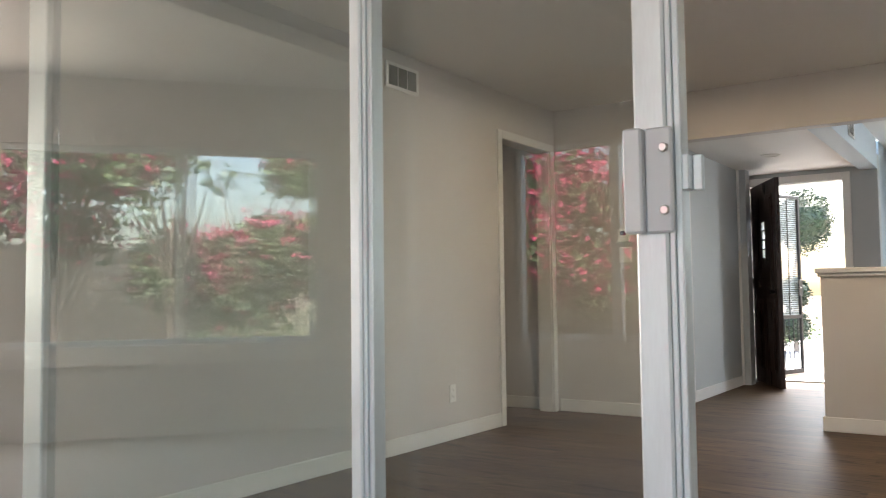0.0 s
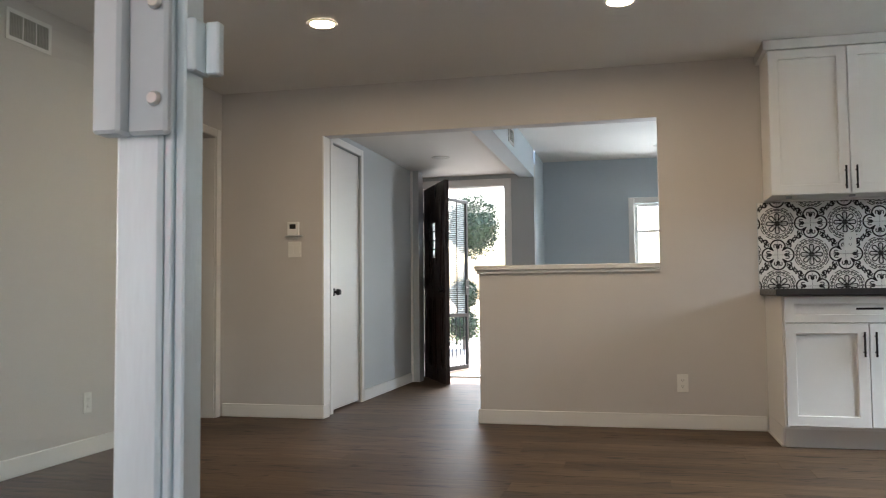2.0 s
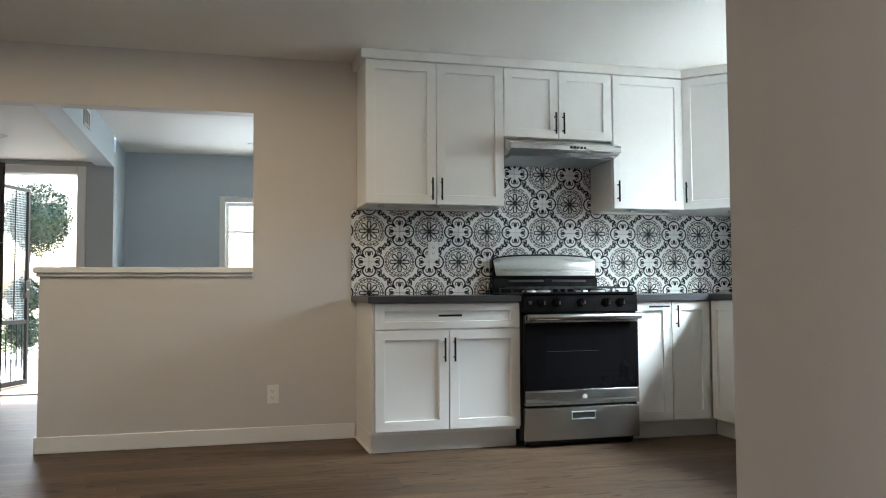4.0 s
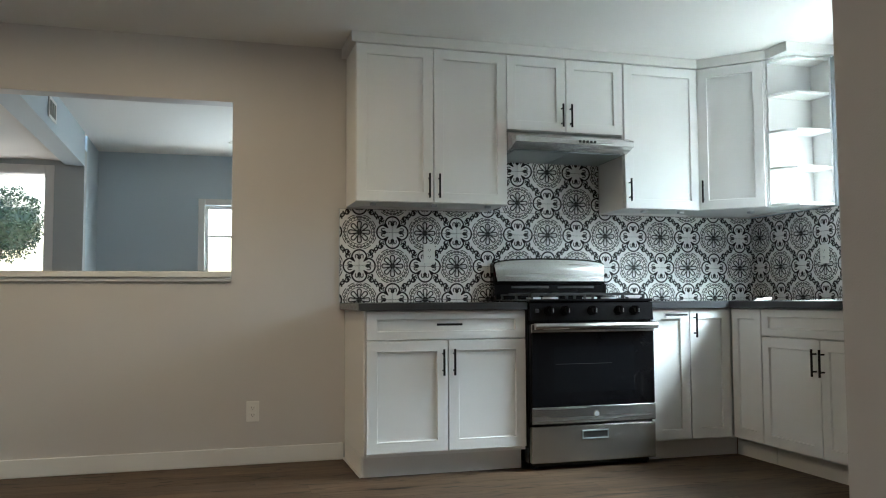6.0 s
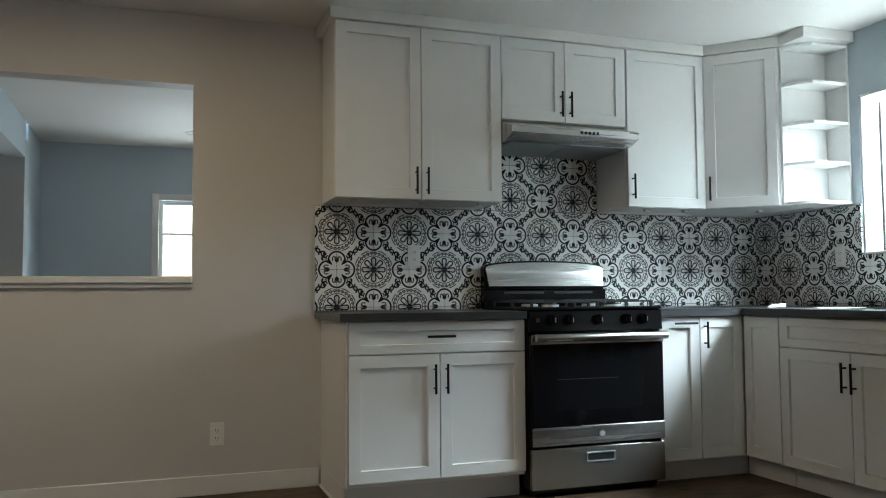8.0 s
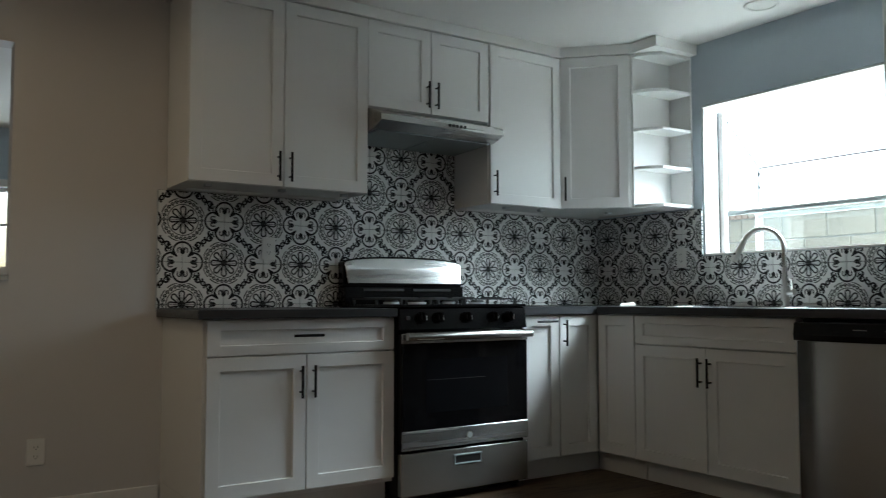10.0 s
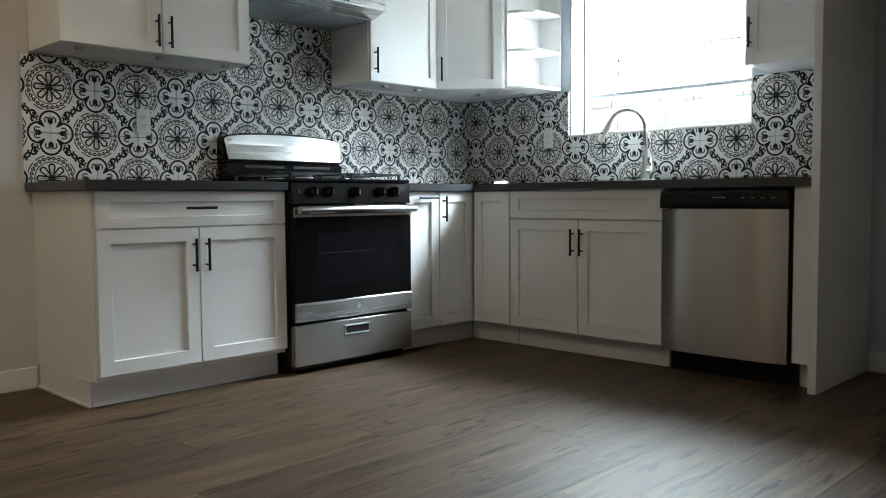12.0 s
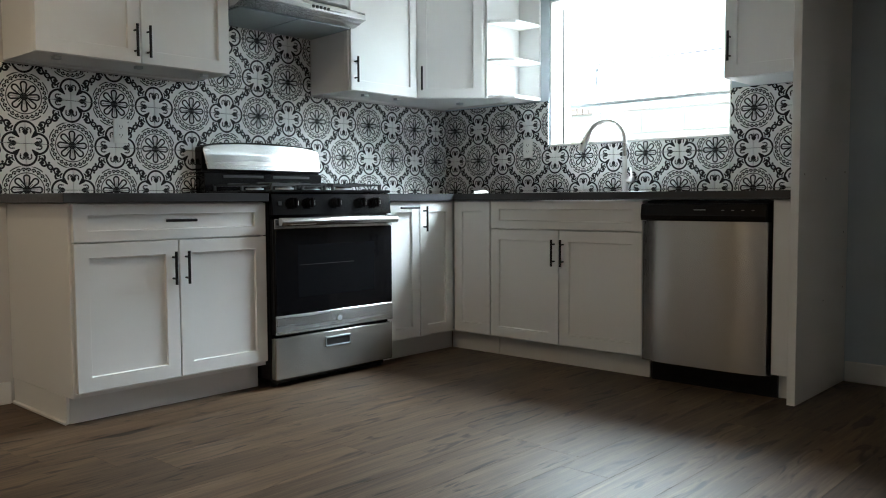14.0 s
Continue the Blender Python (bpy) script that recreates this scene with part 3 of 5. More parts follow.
def base_cabinet(m, w, label, fronts, toe=(0, None), back=-0.002, group="white base cabinets"):
    """Box with a toe board and fronts; fronts: kind, x0, x1, z0, z1 and the handle's place."""
    ob = thing("base_cabinet", m, label, "cabinet", group)
    part("body", boxes([(0.0015, w - 0.0015, -0.585, back, 0.112, 0.874)], 0.0005), M_CAB, ob)
    for a, c in ((0.0015, 0.018), (w - 0.018, w - 0.0015)):
        part("face_stile", boxes([(a, c, -0.609, -0.5855, 0.112, 0.874)], 0.0005), M_CAB, ob)
    part("face_rail", boxes([(0.0185, w - 0.0185, -0.609, -0.5855, 0.112, 0.128)], 0.0005), M_CAB, ob)
    t1 = w if toe[1] is None else toe[1]
    part("toe_board", boxes([(toe[0] + 0.002, t1 - 0.002, -0.545, -0.53, 0.0, 0.111)], 0.001), M_TOE, ob)
    for kind, x0, x1, z0, z1, handle in fronts:
        d = shaker(kind, ob, x0 + G, x1 - G, z0 + G, z1 - G, FACE, rail=0.042 if z1 - z0 < 0.2 else 0.057)
        if handle:
            bar_handle(d, handle[0], FACE, handle[1], 0.14, handle[2])
    return ob


X1, XS0, XS1 = -2.835, -1.930, -1.165
X1 += 0.010
w1 = XS0 - X1 - 0.004
b1 = base_cabinet(pose(X1, 0, 0), w1, "white shaker base cabinet with one drawer above two doors", [
    ("drawer_front", 0, w1, 0.719, TOP, (w1 / 2, 0.800, False)),
    ("door", 0, w1 / 2, 0.130, 0.719, (w1 / 2 - 0.03, 0.60, True)),
    ("door", w1 / 2, w1, 0.130, 0.719, (w1 / 2 + 0.03, 0.60, True))])
part("side_panel", boxes([(-0.010, 0.0, -0.545, -0.016, 0.001, 0.111), (-0.010, 0.0, -0.611, -0.002, 0.1125, 0.874)], 0.001), M_CAB, b1)
part("quarter_round", boxes([(-0.022, -0.011, -0.555, -0.018, 0.0, 0.016)], 0.004), M_TRIM, b1)

XC = XS1 + 0.004
w2 = -0.63 - XC
b2 = base_cabinet(pose(XC, 0, 0), w2 + 0.618, "white shaker corner cabinet beside the range, partly in window light", [
    ("door", 0, -0.908 - XC, 0.117, TOP, (0.150, 0.838, False)),
    ("door", -0.908 - XC, w2 - 0.003, 0.117, TOP, (-0.908 - XC + 0.030, 0.775, True))], toe=(0, w2 + 0.085))

b3 = base_cabinet(EAST(-0.632), 0.272, "white shaker corner cabinet with one narrow door", [("door", 0.002, 0.272, 0.117, TOP, None)], toe=(-0.086, 0.272), group="white base cabinets")
w4 = 0.944
b4 = base_cabinet(EAST(-0.906), w4, "white shaker sink cabinet with false drawer above two doors", [
    ("drawer_front", 0, w4, 0.719, TOP, None),
    ("door", 0, 0.459, 0.115, 0.719, (0.459 - 0.028, 0.60, True)),
    ("door", 0.459, w4, 0.115, 0.719, (0.459 + 0.028, 0.60, True))])
filler = thing("cabinet_filler", EAST(-2.470), "white filler strip between dishwasher and tall panel", "cabinet filler")
part("strip", boxes([(0, 0.078, -0.628, -0.55, 0.115, 0.874)], 0.001), M_CAB, filler)
part("toe_strip", boxes([(0.001, 0.078, -0.545, -0.53, 0.0, 0.113)], 0.001), M_TOE, filler)
panel = solid("refrigerator_panel", boxes([(-0.662, -0.002, -2.586, -2.551, 0.0, 2.388)], 0.0015), M_CAB, "tall white side panel between dishwasher and refrigerator space", "panel")

holes = bmesh.new()
for x, z in ((-0.60, 0.98), (-0.33, 0.965), (-0.06, 1.0), (-0.06, 0.72), (-0.06, 0.46), (-0.33, 0.42)):
    rod(holes, (x, -2.5862, z), (x, -2.5868, z), 0.004, seg=8)
tagged(part("screw_hole", holes, M_SLOT, panel, "small dark screw holes"), kind="stuff")

# uppers
UZ, UT, UF = 1.486, 2.388, -0.352


def upper_cabinet(m, w, z0, label, fronts, deep=-0.333, side=0.0):
    ob = thing("wall_cabinet", m, label, "cabinet", "white wall cabinets")
    part("body", boxes([(0.0015, w - 0.0015, deep + 0.025, -0.011, z0, UT)], 0.0005), M_CAB, ob)
    for a, c in ((0.0015, 0.018), (w - 0.018, w - 0.0015)):
        part("face_stile", boxes([(a, c, deep, deep + 0.0245, z0, UT)], 0.0005), M_CAB, ob)
    part("face_rail", boxes([(0.0185, w - 0.0185, deep, deep + 0.0245, z0, z0 + 0.016)], 0.0005), M_CAB, ob)
    f = deep - 0.0195
    for x0, x1, handle in fronts:
        d = shaker("door", ob, x0 + G, x1 - G, z0 + 0.002, UT - 0.003, f)
        if handle:
            bar_handle(d, handle[0], f, handle[1], 0.14, True)
    return ob


u1 = upper_cabinet(pose(X1 - 0.006, 0, 0), 0.903, UZ, "white shaker wall cabinet with two doors", [(0, 0.4515, (0.4215, 1.582)), (0.4515, 0.903, (0.4815, 1.582))])
u2 = upper_cabinet(pose(XS0, 0, 0), 0.763, 1.935, "short white shaker wall cabinet above the range hood", [(0, 0.3815, (0.353, 2.035)), (0.3815, 0.763, (0.41, 2.035))])
u3 = upper_cabinet(pose(XS1, 0, 0), 0.532, UZ, "white shaker wall cabinet with one door", [(0.006, 0.532, (0.035, 1.60))])
u6 = upper_cabinet(EAST(-2.118), 0.430, 1.452, "white shaker wall cabinet beside the window", [(0, 0.430, (0.03, 1.60))])
over = upper_cabinet(EAST(-2.588), 1.02, 1.935, "white cabinet above the empty refrigerator space", [(0, 0.51, (0.48, 2.0)), (0.51, 1.02, (0.54, 2.0))], deep=-0.61)

# diagonal corner cabinet
diag = thing("corner_wall_cabinet", pose(0, 0, 0), "white diagonal corner wall cabinet with one shaker door", "cabinet", "white wall cabinets")
bm = bmesh.new()
prism(bm, [(-0.011, -0.011), (-0.636, -0.011), (-0.636, -0.335), (-0.341, -0.630), (-0.011, -0.630)], UZ, UT, bevel=0.001)
part("body", bm, M_CAB, diag)
dl = math.hypot(0.295, 0.295)
dd = shaker("door", diag, 0.012, dl - 0.012, UZ + 0.002, UT - 0.003, -0.0200)
dd.matrix_local = pose(-0.636, -0.335, 0, 0, 0, -45)
h = bar_handle(dd, 0.040, -0.020, 1.60, 0.14)

# open end shelves
sh = thing("open_end_shelf", pose(0, 0, 0), "white open end shelf unit with clipped front corners, empty", "shelf")
part("back_panel", boxes([(-0.017, -0.002, -0.800, -0.6335, UZ, UT)], 0.001), M_CAB, sh)
part("side_panel", boxes([(-0.335, -0.0185, -0.646, -0.6325, UZ, UT)], 0.001), M_CAB, sh)
for z in (UZ, 1.705, 1.93, 2.155, UT - 0.02):
    bm = bmesh.new()
    prism(bm, [(-0.0185, -0.6475), (-0.335, -0.6475), (-0.335, -0.672), (-0.300, -0.735), (-0.245, -0.790), (-0.0185, -0.800)], z, z + 0.018, bevel=0.0015)
    part("shelf_board", bm, M_CAB, sh)

# filler boards from the cabinets to the ceiling
bm = bmesh.new()
prism(bm, [(-2.858, -0.002), (-2.858, -0.366), (-0.645, -0.366), (-0.352, -0.655), (-0.352, -0.845), (-0.002, -0.845), (-0.002, -0.002)], UT + 0.002, CEIL - 0.0015, bevel=0.0015)
solid("soffit_trim", bm, M_TRIM, "white boxed trim from the wall cabinets to the ceiling", "trim", "structure")
bm = bmesh.new()
box(bm, -0.372, -0.002, -2.549, -2.11, UT + 0.002, CEIL - 0.0015, bevel=0.0015)
box(bm, -0.66, -0.002, -3.615, -2.551, UT + 0.002, CEIL - 0.0015, bevel=0.0015)
solid("soffit_trim_east", bm, M_TRIM, "white boxed trim from the cabinets to the ceiling", "trim", "structure")
# light rails under the wall cabinets
rail1 = thing("cabinet_light_rail", pose(X1, 0, UZ), "white strips and clips under the wall cabinet", "trim strip", "strips under cabinets")
part("strip", boxes([(0.06, 0.84, -0.10, -0.085, -0.012, -0.001)], 0.001), M_TRIM, rail1)
for x in (0.09, 0.45, 0.78):
    part("clip", boxes([(x, x + 0.03, -0.30, -0.27, -0.014, -0.001)], 0.001), M_LATCH, rail1)
rail2 = thing("cabinet_light_rail", pose(XS1, 0, UZ), "white strips and clips under the corner cabinets", "trim strip", "strips under cabinets")
part("strip", boxes([(0.02, 0.60, -0.10, -0.085, -0.012, -0.001)], 0.001), M_TRIM, rail2)
part("strip", boxes([(1.06, 1.075, -0.60, -0.12, -0.012, -0.001)], 0.001), M_TRIM, rail2)
for x, y in ((0.16, -0.29), (0.42, -0.29), (0.86, -0.40)):
    part("clip", boxes([(x, x + 0.035, y, y + 0.03, -0.014, -0.001)], 0.001), M_LATCH, rail2)

# worktops, with a sink cut-out in the window run
SINK = (-0.52, -0.12, -1.72, -1.05)
solid("worktop_left", boxes([(-2.868, XS0 - 0.002, -0.655, -0.009, 0.876, 0.914)], 0.003), M_COUNTER, "dark grey quartz worktop beside the range", "worktop")
a, b, c, d = SINK
xs, ys = [XS1 + 0.002, -0.655, a, b, -0.009], [-2.5495, c, d, -0.655, -0.009]
bm = bmesh.new()
grid = {(i, j): bm.verts.new((x, y, 0.914)) for i, x in enumerate(xs) for j, y in enumerate(ys)}
for i in range(4):
    for j in range(4):
        if (i == 0 and j < 3) or (i == 2 and j == 1):
            continue
        bm.faces.new((grid[i, j], grid[i + 1, j], grid[i + 1, j + 1], grid[i, j + 1]))
for v in [v for v in bm.verts if not v.link_faces]:
    bm.verts.remove(v)
made = bmesh.ops.extrude_face_region(bm, geom=list(bm.faces))
for v in [q for q in made["geom"] if isinstance(q, bmesh.types.BMVert)]:
    v.co.z = 0.876
bmesh.ops.recalc_face_normals(bm, faces=bm.faces)
solid("worktop_corner", bm, M_COUNTER, "dark grey quartz worktop round the corner with a sink", "worktop")
sink = thing("kitchen_sink", pose(0, 0, 0.72), "stainless steel undermount sink bowl in the worktop", "sink")
bm = boxes([(a - 0.004, b + 0.004, c - 0.004, d + 0.004, -0.004, 0.0), (a - 0.004, a, c, d, 0.0, 0.154), (b, b + 0.004, c, d, 0.0, 0.154), (a, b, c - 0.004, c, 0, 0.154), (a, b, d, d + 0.004, 0, 0.154)])
part("bowl", bm, M_STEELH, sink)
part("rim", boxes([(a - 0.014, a - 0.002, c, d, 0.1945, 0.1985), (a - 0.014, b + 0.01, d + 0.001, d + 0.012, 0.1945, 0.1985), (a - 0.014, b + 0.01, c - 0.012, c - 0.001, 0.1945, 0.1985)], 0.001), M_CHROME, sink)
part("drain", rod(bmesh.new(), ((a + b) / 2, (c + d) / 2, 0.0), ((a + b) / 2, (c + d) / 2, 0.004), 0.045, seg=20), M_CHROME, sink)

# tap
tap = thing("kitchen_tap", pose(-0.085, -1.435, 0.914), "brushed nickel gooseneck kitchen tap with pull-down spout", "tap")
part("base", rod(rod(bmesh.new(), (0, 0, 0), (0, 0, 0.006), 0.030, seg=20), (0, 0, 0.006), (0, 0, 0.105), 0.0215, seg=18), M_CHROME, tap, smooth=True)
neck = [(0, 0, 0.05), (0, 0, 0.30)] + [(-0.055 + 0.055 * math.cos(k), 0.085 - 0.085 * math.cos(k), 0.30 + 0.105 * math.sin(k)) for k in [math.pi * i / 16 for i in range(1, 15)]]
part("neck", tube(bmesh.new(), neck, 0.0135), M_CHROME, tap, smooth=True)
p, q = Vector(neck[-1]), Vector(neck[-1]) + (Vector(neck[-1]) - Vector(neck[-2])).normalized() * 0.115
spray = part("spray_head", rod(bmesh.new(), p, q, 0.0145, 0.0195, seg=18), M_CHROME, tap, smooth=True)
part("button", rod(bmesh.new(), p.lerp(q, 0.6) + Vector((-0.014, 0.004, 0)), p.lerp(q, 0.6) + Vector((-0.022, 0.004, 0)), 0.006, seg=10), M_BLACK, spray)
lever = rod(rod(bmesh.new(), (0, -0.015, 0.075), (0, -0.055, 0.075), 0.018, seg=16), (0, -0.045, 0.085), (-0.02, -0.050, 0.145), 0.006, 0.008, seg=10)
part("lever", lever, M_CHROME, tap, smooth=True)
bm = bmesh.new()
prism(bm, [(-0.10, -0.02), (0.0, -0.045), (0.055, 0.02), (-0.03, 0.04)], 0.0, 0.003)
for v in bm.verts:
    v.co.z += 0.10 * max(0.0, v.co.x + 0.04) + 0.012 * (v.co.y > 0)
solid("paper_slip", bm, M_PLASTIC, "folded white paper slip on the dark worktop", "paper", m=pose(-0.40, -0.66, 0.915))

# ---- tiles of the splashback ----
P = 0.2032
TILE = {}


def tile_mesh(w, h, u0, v0):
    """A thin tile of w by h metres with pillowed edges; u0, v0 is where its lower left corner lies in the pattern."""
    key = (round(w, 4), round(h, 4), round(u0 % 2, 4), round(v0 % 2, 4))
    if key in TILE:
        return TILE[key]
    bm = bmesh.new()
    e = 0.0013
    box(bm, 0.0009, w - 0.0009, -0.0085, 0.0, 0.0009, h - 0.0009)
    for v in bm.verts:
        if v.co.y < -0.004:
            v.co.x += e if v.co.x < w / 2 else -e
            v.co.z += e if v.co.z < h / 2 else -e
    bmesh.ops.recalc_face_normals(bm, faces=bm.faces)
    lay = bm.loops.layers.uv.new("pattern")
    for f in bm.faces:
        for l in f.loops:
            l[lay].uv = (u0 % 2 + l.vert.co.x / P, v0 % 2 + l.vert.co.z / P)
    TILE[key] = mesh_of("tile", bm, M_TILE)
    return TILE[key]


def lay_tiles(parent, m, first, s0, s1, z0, z1, shift=0):
    """Tiles along a wall: s runs to the right from s0 to s1; the joints lie at first + k * P and at 1.340 + r * P."""
    k = math.floor((s0 - first) / P)
    while first + k * P < s1 - 0.003:
        a, b = max(s0, first + k * P), min(s1, first + (k + 1) * P)
        r = math.floor((z0 - 1.340) / P)
        while 1.340 + r * P < z1 - 0.003:
            c, d = max(z0, 1.340 + r * P), min(z1, 1.340 + (r + 1) * P)
            if b - a > 0.004 and d - c > 0.004:
                ob = new("tile", tile_mesh(b - a, d - c, (a - first) / P + shift, (c - 1.340) / P))
                ob.parent = parent
                ob.matrix_local = m @ pose(a, 0, c)
            r += 1
        k += 1


back_n = solid("splashback_north", boxes([(-2.868, -0.001, -0.0022, -0.0006, 0.915, 1.48), (XS0, XS1, -0.0022, -0.0006, 1.4805, 1.84)]), M_GROUT, "black and white patterned tile splashback behind the range", "splashback", "structure")
N = pose(0, -0.0022, 0)
lay_tiles(back_n, N, -2.750, -2.868, -0.0022, 0.9155, 1.480)
lay_tiles(back_n, N, -2.750, XS0, XS1, 1.4805, 1.835)
back_e = solid("splashback_east", boxes([(-0.0022, -0.0006, -0.86, -0.009, 0.915, 1.48), (-0.0022, -0.0006, -2.010, -0.86, 0.915, 1.203), (-0.0022, -0.0006, -2.549, -2.010, 0.915, 1.452)]),
               M_GROUT, "black and white patterned tile splashback under the window", "splashback", "structure")
EM = pose(-0.0022, 0, 0, 0, 0, -90)
lay_tiles(back_e, EM, 0.100, 0.011, 0.862, 0.9155, 1.480, shift=0)
lay_tiles(back_e, EM, 0.100, 0.862, 2.008, 0.9155, 1.203, shift=0)
lay_tiles(back_e, EM, 0.100, 2.008, 2.549, 0.9155, 1.452, shift=0)
solid("tile_edge_trim", boxes([(-2.872, -2.8685, -0.011, -0.0006, 0.915, 1.48)]), M_LATCH, "thin grey metal edge of the tile splashback", "trim", "structure")

# ---- range ----
stove = thing("gas_range", pose((XS0 + XS1) / 2 + 0.003, 0, 0), "stainless steel and black freestanding gas range", "range")
W2 = 0.379
part("body", boxes([(-W2, W2, -0.635, -0.03, 0.035, 0.917)], 0.003), M_ENAMEL, stove)
part("kick_rail", boxes([(-W2 + 0.02, W2 - 0.02, -0.62, -0.60, 0.012, 0.034)], 0.002), M_ENAMEL, stove)
for x in (-0.34, 0.34):
    for y in (-0.60, -0.08):
        part("foot", rod(bmesh.new(), (x, y, 0), (x, y, 0.036), 0.018, seg=12), M_BLACK, stove)
drawer = part("drawer", boxes([(-W2 + 0.002, W2 - 0.002, -0.672, -0.636, 0.040, 0.238)], 0.004), M_STEEL, stove, "brushed stainless steel storage drawer")
bm = boxes([(-0.080, 0.080, -0.679, -0.6725, 0.203, 0.210), (-0.080, 0.080, -0.676, -0.6725, 0.161, 0.168), (-0.080, -0.074, -0.676, -0.6725, 0.1685, 0.2025), (0.074, 0.080, -0.676, -0.6725, 0.1685, 0.2025)], 0.001)
pull = part("pull_frame", bm, M_ALUDK, drawer)
part("pull_recess", boxes([(-0.0735, 0.0735, -0.6735, -0.6722, 0.1685, 0.2025)]), M_SLOT, drawer)
door = part("oven_door", boxes([(-W2 + 0.004, W2 - 0.004, -0.668, -0.636, 0.252, 0.795)], 0.004), M_ENAMEL, stove, "oven door with black glass window")
part("lower_strip", boxes([(-W2 + 0.004, W2 - 0.004, -0.679, -0.6685, 0.252, 0.342)], 0.003), M_STEELH, door, "brushed stainless steel strip")
part("glass", boxes([(-W2 + 0.006, W2 - 0.006, -0.6765, -0.6685, 0.344, 0.745)], 0.003), M_OVEN, door, "black oven glass")
M_OVENWIN = material("oven_window", (0.007, 0.0075, 0.009), 0.06)
M_OVENWIN.node_tree.nodes["Principled BSDF"].inputs["Specular IOR Level"].default_value = 0.20
part("inner_window", boxes([(-0.245, 0.245, -0.6772, -0.6767, 0.42, 0.67)]), M_OVENWIN, door)
part("oven_rack", boxes([(-0.235, 0.105, -0.6776, -0.6773, 0.5735, 0.5760)]), M_DARKGREY, door, "faint grey rack line behind the glass")
part("upper_strip", boxes([(-W2 + 0.004, W2 - 0.004, -0.679, -0.6685, 0.747, 0.795)], 0.003), M_STEELH, door, "brushed stainless steel strip")
bm = bmesh.new()
prism(bm, [(-0.700, 0.762), (-0.722, 0.766), (-0.728, 0.783), (-0.722, 0.800), (-0.700, 0.804), (-0.694, 0.783)], -W2 + 0.012, W2 - 0.002, axis="x", bevel=0.002)
part("handle", bm, M_STEELH, door, "wide stainless steel bar handle", smooth=True)
for x in (-0.33, 0.33):
    part("handle_post", boxes([(x - 0.02, x + 0.02, -0.70, -0.6795, 0.770, 0.794)], 0.003), M_STEELH, door)
badge = part("badge", rod(bmesh.new(), (0.006, -0.679, 0.297), (0.006, -0.6815, 0.297), 0.019, seg=24), M_GRILLE, door, "small round dark-rimmed badge")
part("badge_face", rod(bmesh.new(), (0.006, -0.6815, 0.297), (0.006, -0.6825, 0.297), 0.0135, seg=24), M_LATCH, badge)
bm = bmesh.new()
prism(bm, [(-0.636, 0.812), (-0.668, 0.812), (-0.655, 0.914), (-0.636, 0.917)], -W2 + 0.001, W2 - 0.001, axis="x", bevel=0.002)
ctl = part("control_panel", bm, M_ENAMEL, stove, "black control panel with five knobs")
for x in (-0.262, -0.165, 0.0, 0.165, 0.262):
    y, z = -0.663, 0.868
    k = part("knob", rod(rod(bmesh.new(), (x, y, z), (x, y - 0.010, z + 0.001), 0.028, 0.026, seg=20), (x, y - 0.010, z + 0.001), (x, y - 0.030, z + 0.003), 0.022, 0.019, seg=20), M_ENAMEL, ctl, smooth=True)
    part("grip", boxes([(x - 0.005, x + 0.005, y - 0.040, y - 0.010, z - 0.020, z + 0.026)], 0.002), M_ENAMEL, k)
    part("mark", boxes([(x + 0.007, x + 0.010, y - 0.0345, y - 0.0305, z - 0.010, z + 0.012)]), M_CHROME, k)
part("switch", boxes([(-0.345, -0.325, -0.6665, -0.658, 0.858, 0.878)], 0.001), M_IRON, ctl)
part("cooktop", boxes([(-W2, W2, -0.662, -0.10, 0.9175, 0.932)], 0.003), M_ENAMEL, stove, "black enamel cooktop")
for sx in (-1, 1):
    g = bmesh.new()
    cx = sx * 0.185
    z0, z1 = 0.954, 0.962
    for y in (-0.62, -0.375, -0.13):
        box(g, cx - 0.165, cx + 0.165, y - 0.005, y + 0.005, z0, z1)
    for x in (-0.165, 0.165):
        box(g, cx + x - 0.005, cx + x + 0.005, -0.6145, -0.1355, z0 - 0.0005, z1 - 0.0005)
    for y in (-0.50, -0.25):
        for dx, dy in ((1, 0), (-1, 0), (0, 1), (0, -1)):
            p0, p1 = Vector((cx + dx * 0.04, y + dy * 0.04, 0)), Vector((cx + dx * 0.155, y + dy * 0.115, 0))
            box(g, min(p0.x, p1.x) - 0.004, max(p0.x, p1.x) + 0.004, min(p0.y, p1.y) - 0.004, max(p0.y, p1.y) + 0.004, z0 + 0.004, z1 + 0.006)
    for x in (-0.16, 0.16):
        for y in (-0.615, -0.375, -0.135):
            box(g, cx + x - 0.006, cx + x + 0.006, y - 0.006, y + 0.006, 0.9325, z0 + 0.001)
    part("grate", g, M_IRON, stove, "black cast iron grate")
    for y in (-0.50, -0.25):
        bu = part("burner", rod(bmesh.new(), (cx, y, 0.9322), (cx, y, 0.943), 0.045, seg=20), M_LATCH, stove)
        part("burner_cap", rod(bmesh.new(), (cx, y, 0.9432), (cx, y, 0.951), 0.036, 0.033, seg=20), M_IRON, bu, smooth=True)
# upright back guard: black foot, arched steel front
part("guard_body", boxes([(-W2, W2, -0.095, -0.012, 0.9175, 1.025)], 0.003), M_ENAMEL, stove)
part("guard_vent", boxes([(-0.27, -0.02, -0.0985, -0.0955, 1.000, 1.014)], 0.001), M_SLOT, stove)
part("guard_vent", boxes([(0.04, 0.29, -0.0985, -0.0955, 1.000, 1.014)], 0.001), M_SLOT, stove)


